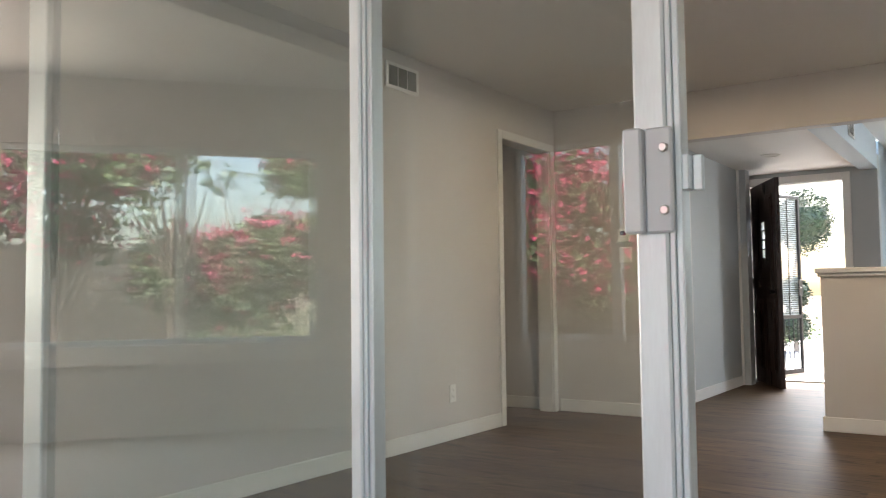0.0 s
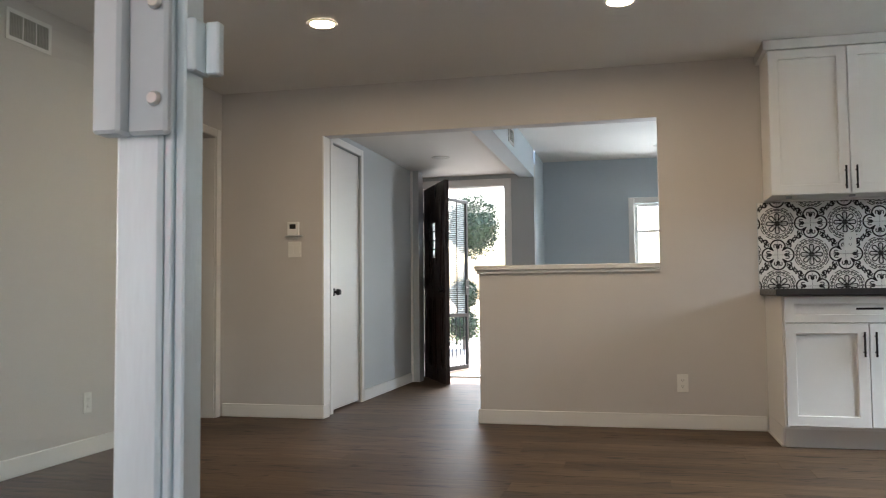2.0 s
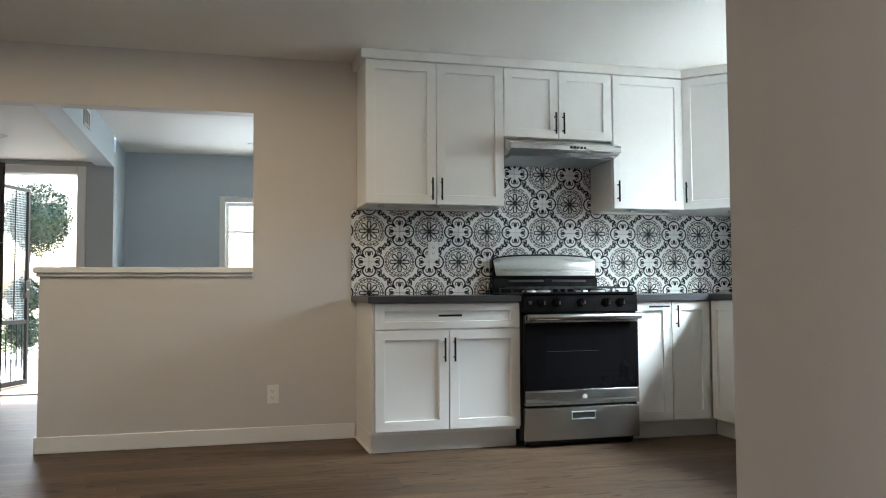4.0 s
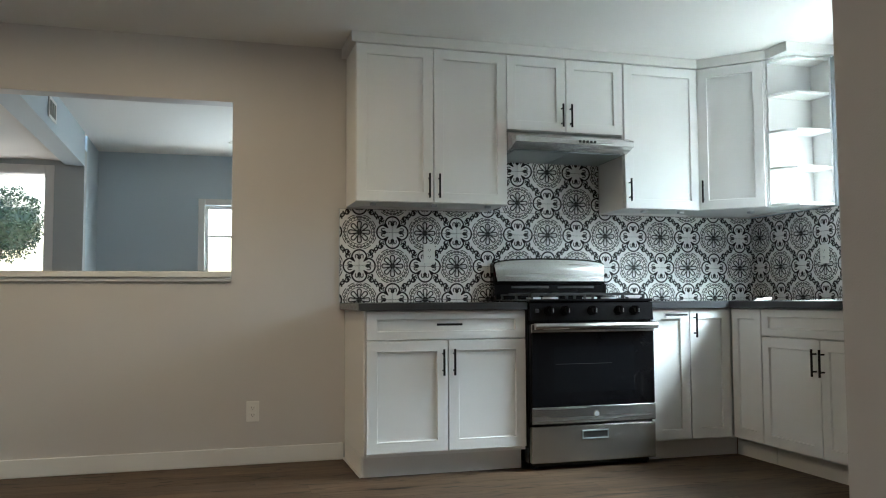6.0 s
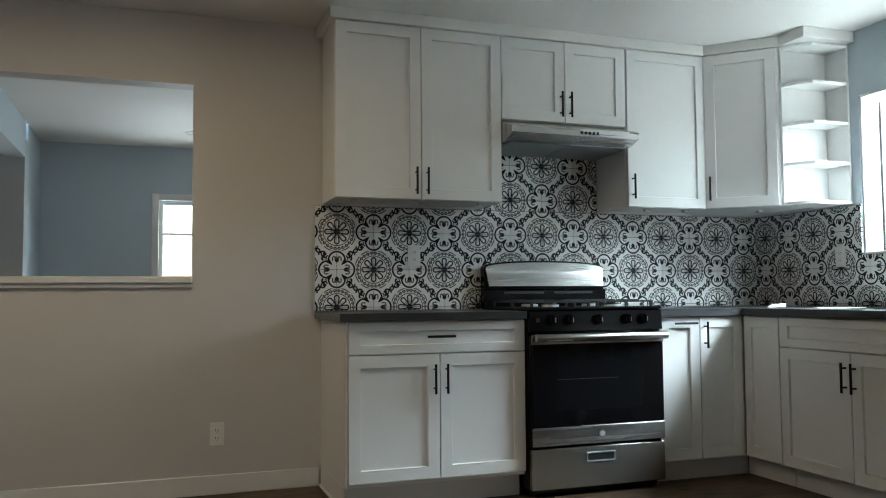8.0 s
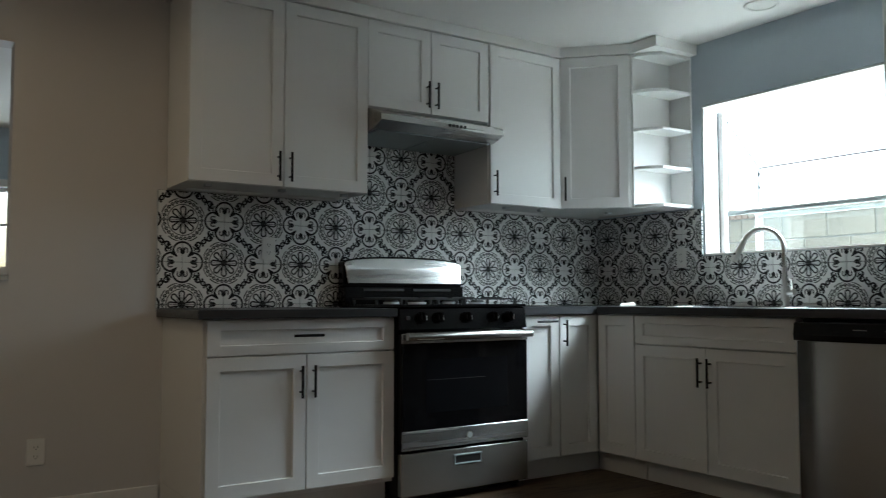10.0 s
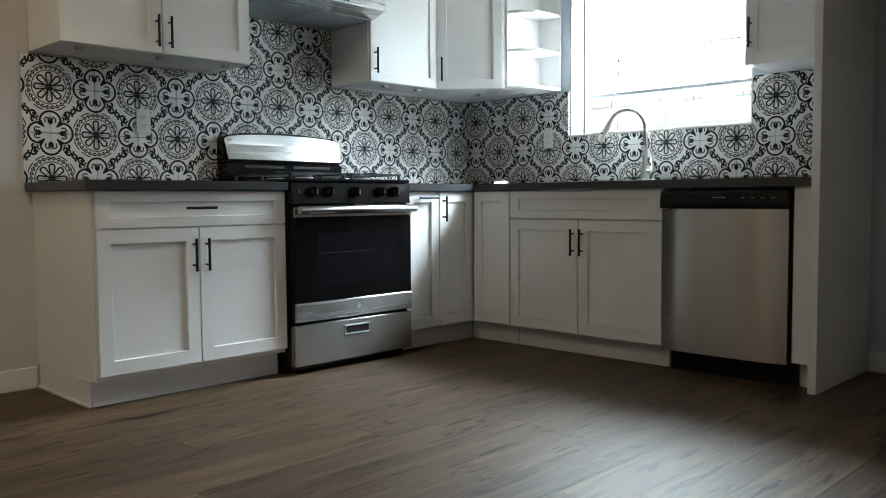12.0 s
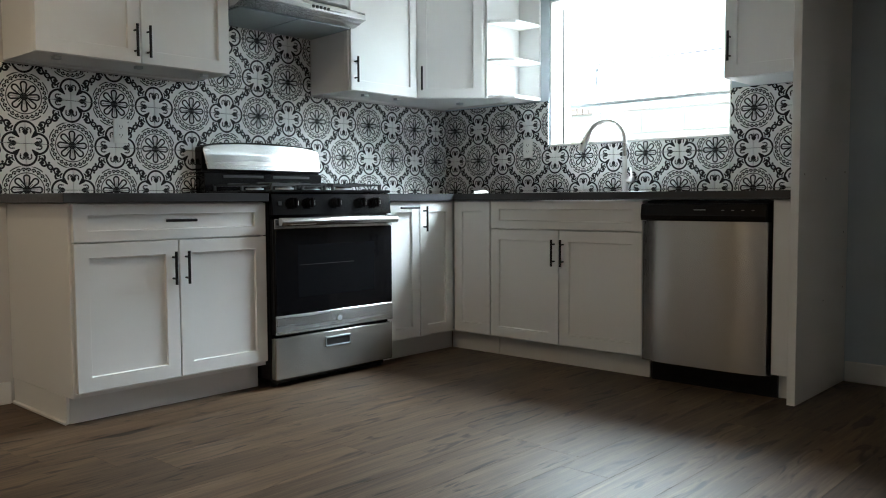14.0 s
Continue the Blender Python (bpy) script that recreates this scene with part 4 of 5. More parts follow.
def arch(w, z0, side, mid, n=24, taper=0.0):
    pts = [(-w + taper, z0)] + [(w - taper, z0)]
    pts += [(w * math.cos(math.pi * i / n), side + (mid - side) * math.sin(math.pi * i / n) ** 0.8) for i in range(n + 1)]
    return pts


bm = bmesh.new()
prism(bm, arch(W2, 1.0255, 1.150, 1.190), -0.072, -0.012, axis="y", bevel=0.002)
part("guard_back", bm, M_ENAMEL, stove)
bm = bmesh.new()
prism(bm, arch(W2 - 0.006, 1.040, 1.146, 1.184, taper=0.012), -0.105, -0.0725, axis="y", bevel=0.004)
for v in bm.verts:
    v.co.y += (v.co.z - 1.035) * 0.22 if v.co.y < -0.09 else 0.0
part("guard_front", bm, M_STEELH, stove, "arched brushed steel back guard", smooth=True)

# ---- range hood ----
hood = thing("range_hood", pose((XS0 + XS1) / 2, 0, 1.80), "slim stainless steel range hood under the short cabinet", "range hood")
bm = bmesh.new()
prism(bm, [(-0.012, 0.0), (-0.012, 0.132), (-0.330, 0.132), (-0.485, 0.078), (-0.490, 0.040), (-0.478, 0.038), (-0.40, 0.012)], -0.380, 0.380, axis="x", bevel=0.002)
part("shell", bm, M_STEELH, hood)
bm = bmesh.new()
prism(bm, [(-0.06, -0.002), (-0.395, 0.0085), (-0.395, 0.004), (-0.06, -0.008)], -0.35, -0.004, axis="x")
part("filter", bm, M_ALUDK, hood, "grey mesh filter")
bm = bmesh.new()
prism(bm, [(-0.06, -0.002), (-0.395, 0.0085), (-0.395, 0.004), (-0.06, -0.008)], 0.004, 0.35, axis="x")
part("filter", bm, M_ALUDK, hood, "grey mesh filter")
for i in range(5):
    part("button", boxes([(0.02 + 0.024 * i, 0.034 + 0.024 * i, -0.4915, -0.4865, 0.052, 0.066)], 0.001), M_SLOT, hood)

# ---- dishwasher ----
dw = thing("dishwasher", EAST(-1.856), "stainless steel dishwasher with black control strip", "dishwasher")
DWW = 0.603
part("tub", boxes([(0.003, DWW, -0.60, -0.02, 0.10, 0.868)], 0.002), M_SLOT, dw)
part("toe_panel", boxes([(0.015, DWW + 0.02, -0.566, -0.552, 0.0, 0.118)], 0.002), M_ENAMEL, dw, "black toe panel")
bm = bmesh.new()
n = 10
front = [(0.004 + (DWW - 0.008) * i / n, -0.645 - 0.022 * (1 - (2 * i / n - 1) ** 4)) for i in range(n + 1)]
prism(bm, front + [(DWW - 0.004, -0.602), (0.004, -0.602)], 0.108, 0.777)
part("door", bm, M_STEEL, dw, "brushed stainless steel door", smooth=True)
bm = bmesh.new()
prism(bm, [(-0.602, 0.779), (-0.668, 0.779), (-0.672, 0.805), (-0.664, 0.855), (-0.602, 0.862)], 0.002, DWW - 0.002, axis="x", bevel=0.003)
strip = part("control_strip", bm, M_ENAMEL, dw, "glossy black control strip")
part("badge", boxes([(0.27, 0.325, -0.6715, -0.6675, 0.827, 0.831)]), M_GRILLE, strip)
for i in range(4):
    part("button", boxes([(0.40 + i * 0.045, 0.412 + i * 0.045, -0.6712, -0.668, 0.826, 0.8285)]), M_GRILLE, strip)

# ---- sockets, switch, thermostat ----
def socket(m, label):
    ob = thing("wall_socket", m, label, "socket", "white wall sockets")
    pl = part("plate", boxes([(-0.036, 0.036, -0.006, 0.0, -0.058, 0.058)], 0.002), M_PLASTIC, ob)
    for z in (-0.020, 0.020):
        f = part("outlet_face", boxes([(-0.016, 0.016, -0.008, -0.0062, z - 0.0145, z + 0.0145)], 0.001), M_PLASTIC, pl)
        part("slots", boxes([(-0.008, -0.0055, -0.0085, -0.0078, z - 0.003, z + 0.006), (0.0055, 0.008, -0.0085, -0.0078, z - 0.003, z + 0.006), (-0.002, 0.002, -0.0085, -0.0078, z - 0.010, z - 0.006)]), M_SLOT, f)
    return ob


socket(pose(-2.318, -0.012, 1.215), "white wall socket on the patterned tiles beside the range")
socket(EAST(-0.712, -0.012, 1.198), "white wall socket on the patterned tiles beside the window")
socket(pose(-3.364, -0.0008, 0.300), "white wall socket low on the greige wall")
socket(pose(LEFT + 0.0008, -1.548, 0.300, 0, 0, 90), "white wall socket low on the side wall")
sw = thing("light_switch", pose(-6.118, -0.0008, 1.243), "white double light switch below the thermostat", "switch")
part("plate", boxes([(-0.052, 0.052, -0.006, 0.0, -0.058, 0.058)], 0.002), M_PLASTIC, sw)
for x in (-0.024, 0.024):
    part("rocker", boxes([(x - 0.016, x + 0.016, -0.009, -0.0062, -0.032, 0.032)], 0.0015), M_PLASTIC, sw)
th = thing("thermostat", pose(-6.125, -0.0008, 1.395), "white wall thermostat with small grey display", "thermostat")
part("case", boxes([(-0.045, 0.045, -0.026, 0.0, -0.048, 0.052)], 0.004), M_PLASTIC, th)
part("display", boxes([(-0.024, 0.024, -0.0275, -0.0262, 0.0, 0.035)], 0.001), M_SLOT, th, "dark grey display")
part("ledge", boxes([(-0.060, 0.070, -0.030, 0.0, -0.056, -0.0485)], 0.002), M_LATCH, th)


def vent(m, w, h, label, mat=M_GRILLE, group="ceiling-height air vents"):
    """Louvred grille on a wall that looks to -y."""
    ob = thing("air_vent", m, label, "air vent", group)
    b = 0.022
    part("backing", boxes([(-w / 2 + 0.004, w / 2 - 0.004, -0.002, 0.0, -h / 2 + 0.004, h / 2 - 0.004)]), M_SLOT, ob)
    part("frame", boxes([(-w / 2, w / 2, -0.010, -0.0022, h / 2 - b, h / 2), (-w / 2, w / 2, -0.010, -0.0022, -h / 2, -h / 2 + b),
                         (-w / 2, -w / 2 + b, -0.010, -0.0022, -h / 2 + b, h / 2 - b), (w / 2 - b, w / 2, -0.010, -0.0022, -h / 2 + b, h / 2 - b)], 0.001), M_TRIM, ob)
    k = int((w - 2 * b) / 0.011)
    for i in range(k):
        x = -w / 2 + b + (w - 2 * b) * (i + 0.5) / k
        part("slat", boxes([(x - 0.0032, x + 0.0032, -0.008, -0.0024, -h / 2 + b, h / 2 - b)]), mat, ob)
    for i in (-1, 1):
        x = i * (w / 2 - b) / 3
        part("bar", boxes([(x - 0.003, x + 0.003, -0.0095, -0.0082, -h / 2 + b, h / 2 - b)]), M_TRIM, ob)
    return ob


vent(pose(LEFT + 0.0008, -2.066, 2.293, 0, 0, 90), 0.33, 0.165, "white louvred air vent high on the side wall")
vent(pose(-4.6992, 1.42, 2.29, 0, 0, 90), 0.28, 0.15, "white louvred air vent on the hall beam")


def downlight(x, y, z, on, label):
    ob = thing("downlight", pose(x, y, z), label, "ceiling lamp", "recessed ceiling lamps")
    bm = bmesh.new()
    a, b = 0.088, 0.066
    ring = [[bm.verts.new((r * math.cos(2 * math.pi * i / 32), r * math.sin(2 * math.pi * i / 32), h)) for i in range(32)] for r, h in ((a, -0.0008), (a - 0.004, -0.007), (b + 0.004, -0.008), (b, -0.003))]
    for p, q in zip(ring, ring[1:]):
        for i in range(32):
            bm.faces.new((p[i], p[(i + 1) % 32], q[(i + 1) % 32], q[i]))
    bmesh.ops.recalc_face_normals(bm, faces=bm.faces)
    part("trim_ring", bm, M_TRIM if on else M_LAMPOFF, ob, smooth=True)
    part("lens", rod(bmesh.new(), (0, 0, -0.0035), (0, 0, -0.0012), b, seg=32), M_LAMPON if on else M_LAMPOFF, ob, "glowing warm lens" if on else "")
    if on:
        lamp("downlight_beam", "AREA", DOWN, (1.0, 0.72, 0.46), pose(x, y, z - 0.012), 0.12)
    return ob


for x, y in ((-5.36, -1.36), (-3.70, -1.30)):
    downlight(x, y, CEIL, True, "round recessed ceiling lamp giving warm light")
downlight(-0.27, -1.47, CEIL, False, "round recessed ceiling lamp above the sink, off")
downlight(-5.42, 1.78, 2.19, False, "round recessed lamp in the hall ceiling, off")
downlight(-3.36, 3.2, CEIL, False, "round recessed lamp in the living room ceiling, off")

# ---- sliding patio door ----
pd = thing("sliding_patio_door", pose(0, DOORWALL, 0), "aluminium sliding glass patio door standing partly open", "patio door")
part("jamb", boxes([(-5.98, -5.945, -0.125, 0.0, 0, 2.06)], 0.002), M_ALU, pd)
part("jamb", boxes([(-2.975, -2.94, -0.125, 0.0, 0, 2.06)], 0.002), M_ALU, pd)
part("head_track", boxes([(-5.944, -2.976, -0.125, 0.0, 2.02, 2.06)], 0.002), M_ALU, pd)
part("sill_track", boxes([(-5.944, -2.976, -0.125, 0.0, -0.003, 0.012), (-5.944, -2.976, -0.052, -0.047, 0.0125, 0.022), (-5.944, -2.976, -0.092, -0.087, 0.0125, 0.022)]), M_ALU, pd)


def glazed_panel(name, x0, x1, y0, y1, label, mats, wl=0.062, wr=0.066):
    ob = part(name, boxes([(x0, x0 + wl, y0, y1, 0.024, 2.018)], 0.003), mats[0], pd, label)
    # outer stile with a raised bead and a narrow groove, like the extruded profile
    part("stile", boxes([(x1 - wr, x1 - 0.016, y0, y1, 0.024, 2.018)], 0.003), mats[1], ob)
    part("stile_bead", boxes([(x1 - 0.0155, x1 - 0.009, y0 + 0.004, y1 - 0.001, 0.024, 2.018)], 0.001), mats[1], ob)
    part("stile_edge", boxes([(x1 - 0.0085, x1, y0 + 0.007, y1, 0.024, 2.018)], 0.0015), mats[1], ob)
    part("top_rail", boxes([(x0 + wl + 0.0005, x1 - wr - 0.0005, y0 + 0.002, y1 - 0.002, 1.965, 2.018)], 0.002), mats[1], ob)
    part("bottom_rail", boxes([(x0 + wl + 0.0005, x1 - wr - 0.0005, y0 + 0.002, y1 - 0.002, 0.024, 0.105)], 0.002), mats[1], ob)
    ym = (y0 + y1) / 2
    part("glass", boxes([(x0 + wl + 0.0005, x1 - wr - 0.0005, ym - 0.003, ym + 0.003, 0.1055, 1.9645)]), M_PATIOGLASS, ob, "clear pane mirroring the garden").visible_shadow = False
    return ob


glazed_panel("fixed_panel", -5.943, -4.400, -0.086, -0.052, "fixed glazed panel", (M_ALU, M_ALU), wr=0.037)
slide = glazed_panel("sliding_panel", -5.387, -3.972, -0.040, -0.006, "sliding glazed panel, half open", (M_ALUDK, M_ALU), wl=0.07, wr=0.055)
bm = boxes([(-4.034, -4.011, -0.060, -0.0405, 1.022, 1.146), (-4.0105, -3.978, -0.050, -0.0405, 1.022, 1.146)], 0.0025)
latch = part("latch_plate", bm, M_LATCH, pd, "grey stepped latch plate with two screws")
for z in (1.048, 1.121):
    part("screw", rod(bmesh.new(), (-3.987, -0.052, z), (-3.987, -0.0550, z), 0.0060, 0.0042, seg=16), M_CHROME, latch, smooth=True)
part("keeper", boxes([(-3.9715, -3.964, -0.034, -0.010, 1.072, 1.114), (-3.9635, -3.952, -0.020, -0.010, 1.072, 1.114)], 0.0015), M_ALU, pd, "small bright clip")

# ---- closet door in the hall ----
# unseen walls, added so that no sun leaks in under the closet door
wall("closet_light_blocker", [(-6.72, -6.60, 0.121, 1.20, 0, 2.3), (-6.60, HALLX - 0.121, 1.08, 1.20, 0, 2.3), (-6.60, HALLX - 0.121, 0.121, 1.079, 2.2, 2.3)], M_WALL, "unseen walls added behind the closet door to block light")

cd = thing("closet_door", WEST(0.262, HALLX - 0.012), "white flat closet door, closed, with black knob", "door")
leaf = part("leaf", boxes([(0.004, 0.664, 0.0, 0.035, 0.018, 2.078)], 0.002), M_TRIM, cd)
part("knob", rod(rod(rod(bmesh.new(), (0.075, 0, 0.925), (0.075, -0.008, 0.925), 0.030, seg=20), (0.075, -0.008, 0.925), (0.075, -0.030, 0.925), 0.011, seg=14), (0.075, -0.030, 0.925), (0.075, -0.058, 0.925), 0.026, 0.020, seg=20), M_BLACK, leaf, "black round knob", smooth=True)
for z in (0.33, 1.80):
    part("hinge", boxes([(0.650, 0.672, -0.006, -0.0005, z, z + 0.09)], 0.002), M_CHROME, cd, "satin steel hinge")

# ---- entrance door, open inwards ----
ed = thing("entrance_door", pose(-5.925, FRONT + 0.002, 0.008, 0, 0, -62), "dark mahogany entrance door standing open with small glass lights", "door")
T = 0.045
bm = boxes([(0.0, 0.375, 0, T, 0, 2.04), (0.505, 0.90, 0, T, 0, 2.04), (0.375, 0.505, 0, T, 0, 1.265), (0.375, 0.505, 0, T, 1.645, 2.04)])
bmesh.ops.remove_doubles(bm, verts=bm.verts, dist=0.0001)
leaf = part("leaf", bm, M_DOORWOOD, ed)
for x0, x1, z0, z1 in ((0.09, 0.33, 0.14, 0.86), (0.55, 0.80, 0.14, 0.86), (0.09, 0.33, 0.98, 1.90), (0.55, 0.80, 0.98, 1.90), (0.375, 0.505, 0.14, 0.86)):
    part("raised_panel", boxes([(x0, x1, -0.008, -0.0005, z0, z1), (x0 + 0.03, x1 - 0.03, -0.014, -0.0085, z0 + 0.03, z1 - 0.03)], 0.003), M_DOORWOOD, leaf)
for i in range(4):
    z = 1.268 + i * 0.0945
    part("glass_light", boxes([(0.3755, 0.5045, 0.004, 0.040, z + 0.008, z + 0.088)]), M_FROST, leaf, "small frosted pane")
    part("glazing_bar", boxes([(0.3755, 0.5045, 0.000, 0.045, z - 0.004, z + 0.007)], 0.001), M_DOORWOOD, leaf)
part("knob", rod(rod(bmesh.new(), (0.835, 0, 0.93), (0.835, -0.006, 0.93), 0.03, seg=18), (0.835, -0.006, 0.93), (0.835, -0.055, 0.93), 0.012, 0.024, seg=18), M_BLACK, leaf, "dark metal knob", smooth=True)
for z in (0.30, 1.02, 1.74):
    part("hinge", rod(boxes([(-0.012, 0.002, -0.012, 0.030, z - 0.05, z + 0.05)], 0.002), (-0.008, -0.014, z - 0.055), (-0.008, -0.014, z + 0.055), 0.009, seg=10), M_BLACK, ed, "black hinge")
solid("threshold", boxes([(-5.928, -5.022, FRONT - 0.01, FRONT + 0.15, -0.002, 0.016)], 0.003), M_ALUDK, "worn grey metal threshold of the entrance", "threshold", "structure")
solid("entry_jambs", boxes([(-5.9295, -5.9265, FRONT + 0.001, FRONT + 0.139, 0, 2.069), (-5.0235, -5.0205, FRONT + 0.001, FRONT + 0.139, 0, 2.069), (-5.926, -5.024, FRONT + 0.001, FRONT + 0.139, 2.064, 2.069)]), M_TRIM, "white painted jambs of the entrance", "trim", "structure")

# ---- iron screen door, open outwards ----
sd = thing("security_screen_door", pose(-5.93, FRONT + 0.16, 0.01, 0, 0, 70), "black iron security screen door swung open outside", "screen door")
part("frame", boxes([(0, 0.035, 0, 0.03, 0, 2.02), (0.845, 0.88, 0, 0.03, 0, 2.02), (0.0355, 0.8445, 0, 0.03, 1.985, 2.02), (0.0355, 0.8445, 0, 0.03, 0, 0.05), (0.0355, 0.8445, 0, 0.03, 0.62, 0.66)], 0.002), M_BLACK, sd)
for i in range(9):
    x = 0.085 + i * 0.088
    part("bar", boxes([(x - 0.004, x + 0.004, 0.009, 0.017, 0.0505, 0.6195)]), M_BLACK, sd)
for i in range(3):
    x = 0.235 + i * 0.205
    part("bar", boxes([(x - 0.004, x + 0.004, 0.009, 0.017, 0.6605, 1.9845)]), M_BLACK, sd)
bm = bmesh.new()
for i in range(54):
    box(bm, 0.036, 0.844, 0.024, 0.0255, 0.665 + i * 0.0244, 0.6725 + i * 0.0244)
for i in range(34):
    box(bm, 0.04 + i * 0.0238, 0.0455 + i * 0.0238, 0.0257, 0.0272, 0.661, 1.984)
tagged(part("screen_mesh", bm, M_ALUDK, sd, "grey wire screen"), kind="stuff")
part("lock_box", boxes([(0.80, 0.878, -0.012, -0.0005, 0.88, 1.06)], 0.003), M_BLACK, sd)
part("lever", rod(bmesh.new(), (0.84, -0.012, 0.97), (0.74, -0.05, 0.97), 0.009, seg=10), M_BLACK, sd)


# ---- windows ----
lw = thing("living_room_window", pose(0, LIVY, 0), "white framed sash window, bright outside", "window", kind="structure")
X0, X9, Z0, Z9 = -3.66, -2.45, 0.92, 1.93
for row in ((X0 - 0.065, X0, Z0 - 0.06, Z9 + 0.065), (X9, X9 + 0.065, Z0 - 0.06, Z9 + 0.065)):
    part("casing_board", boxes([(row[0], row[1], -0.017, -0.001, row[2], row[3])], 0.003), M_TRIM, lw)
part("casing_head", boxes([(X0 + 0.001, X9 - 0.001, -0.017, -0.001, Z9, Z9 + 0.065)], 0.003), M_TRIM, lw)
part("window_sill", boxes([(X0 + 0.001, X9 - 0.001, -0.03, 0.03, Z0 - 0.025, Z0 - 0.001)], 0.003), M_TRIM, lw)
part("window_frame", boxes([(X0 + 0.001, X0 + 0.04, 0.05, 0.11, Z0, Z9), (X9 - 0.04, X9 - 0.001, 0.05, 0.11, Z0, Z9), (X0 + 0.041, X9 - 0.041, 0.05, 0.11, Z9 - 0.04, Z9 - 0.001), (X0 + 0.041, X9 - 0.041, 0.05, 0.11, Z0 + 0.001, Z0 + 0.04),
                            (X0 + 0.041, X9 - 0.041, 0.055, 0.10, 1.595, 1.62)], 0.002), M_TRIM, lw)
for z0, z1 in ((Z0 + 0.0405, 1.5945), (1.6205, Z9 - 0.0405)):
    part("pane", boxes([(X0 + 0.0405, X9 - 0.0405, 0.074, 0.078, z0, z1)]), M_GLASS, lw).visible_shadow = False

# garden window over the sink: a glazed box that stands out from the wall
gw = thing("garden_window", pose(0, 0, 0), "white framed garden window box over the sink", "window", kind="structure")
YA, YB, ZA, ZB, OUT = -0.864, -2.006, 1.207, 2.083, 0.50
part("reveal", boxes([(0.004, 0.139, YA - 0.010, YA, ZA + 0.011, ZB - 0.011), (0.004, 0.139, YB, YB + 0.010, ZA + 0.011, ZB - 0.011), (0.004, 0.139, YB, YA, ZB - 0.010, ZB)], 0.001), M_TRIM, gw)
part("window_sill", boxes([(0.004, OUT, YB, YA, ZA, ZA + 0.010)], 0.001), M_TRIM, gw)
for y in (YA - 0.012, YB - 0.018 + 0.030):
    s = -1 if y > -1.4 else 0
    y0, y1 = (y - 0.030, y) if s else (y, y + 0.030)
    bm = bmesh.new()
    prism(bm, [(0.141, ZA + 0.012), (0.175, ZA + 0.012), (0.175, 2.010), (0.155, 2.060), (0.141, 2.060)], y0, y1, axis="y", bevel=0.002)
    part("wall_post", bm, M_TRIM, gw)
    bm = bmesh.new()
    box(bm, OUT - 0.034, OUT, y0, y1, ZA + 0.012, 1.735, bevel=0.002)
    part("corner_post", bm, M_TRIM, gw)
    bm = bmesh.new()
    prism(bm, [(0.157, 2.060), (0.177, 2.010), (OUT, 1.738), (OUT, 1.778)], y0, y1, axis="y", bevel=0.002)
    part("rafter", bm, M_TRIM, gw)
    ym = (y0 + y1) / 2
    bm = bmesh.new()
    prism(bm, [(0.1755, ZA + 0.012), (OUT - 0.0345, ZA + 0.012), (OUT - 0.0345, 1.760), (0.1755, 2.008)], ym - 0.002, ym + 0.002, axis="y")
    part("side_pane", bm, M_GLASS, gw).visible_shadow = False
part("front_rail", boxes([(OUT - 0.030, OUT - 0.001, YB + 0.043, YA - 0.043, 1.715, 1.745), (OUT - 0.030, OUT - 0.001, YB + 0.043, YA - 0.043, ZA + 0.0105, ZA + 0.040)], 0.002), M_TRIM, gw)
part("front_pane", boxes([(OUT - 0.018, OUT - 0.014, YB + 0.043, YA - 0.043, ZA + 0.041, 1.714)]), M_GLASS, gw).visible_shadow = False
bm = bmesh.new()
prism(bm, [(0.160, 2.052), (0.160, 2.056), (OUT - 0.02, 1.770), (OUT - 0.02, 1.766)], YB + 0.043, YA - 0.043, axis="y")
part("roof_pane", bm, M_GLASS, gw).visible_shadow = False
for a, c in ((0.160, 0.182), (OUT - 0.055, OUT - 0.035)):
    part("shelf_rail", boxes([(a, c, YB + 0.044, YA - 0.044, 1.442, 1.468)], 0.002), M_ALUDK, gw)
part("shelf_glass", boxes([(0.1825, OUT - 0.0555, YB + 0.044, YA - 0.044, 1.452, 1.458)]), M_GLASS, gw).visible_shadow = False
# dark strips added to draw the shaded gaps between frame and panes
for y in (YA - 0.0455, YB + 0.0455):
    ym = y + (0.0165 if y > -1.4 else -0.0165)
    bm = bmesh.new()
    prism(bm, [(0.175, 2.000), (0.175, 2.009), (OUT - 0.04, 1.768), (OUT - 0.04, 1.759)], y - 0.002, y + 0.002, axis="y")
    part("rafter_gap_shade", bm, M_DARKGREY, gw)
    part("post_gap_shade", boxes([(OUT - 0.041, OUT - 0.0345, y - 0.002, y + 0.002, ZA + 0.02, 1.735)]), M_DARKGREY, gw)
part("rail_gap_shade", boxes([(OUT - 0.034, OUT - 0.0305, YB + 0.048, YA - 0.048, 1.7455, 1.752)]), M_DARKGREY, gw)
for y in (YA - 0.0112, YB + 0.0112):
    part("post_gap_shade", boxes([(0.128, 0.1405, y - 0.0009, y + 0.0009, ZA + 0.014, 2.055)]), M_DARKGREY, gw)
    part("post_gap_shade", boxes([(0.172, 0.1765, y - 0.0335 if y > -1.4 else y + 0.0315, y - 0.0315 if y > -1.4 else y + 0.0335, ZA + 0.014, 2.005)]), M_DARKGREY, gw)
for z, yk in ((1.62, YA - 0.035), (1.70, YA - 0.035), (1.36, YA - 0.035)):
    part("catch", boxes([(OUT - 0.045, OUT - 0.035, yk - 0.022, yk - 0.010, z, z + 0.02)], 0.001), M_DARKGREY, gw)

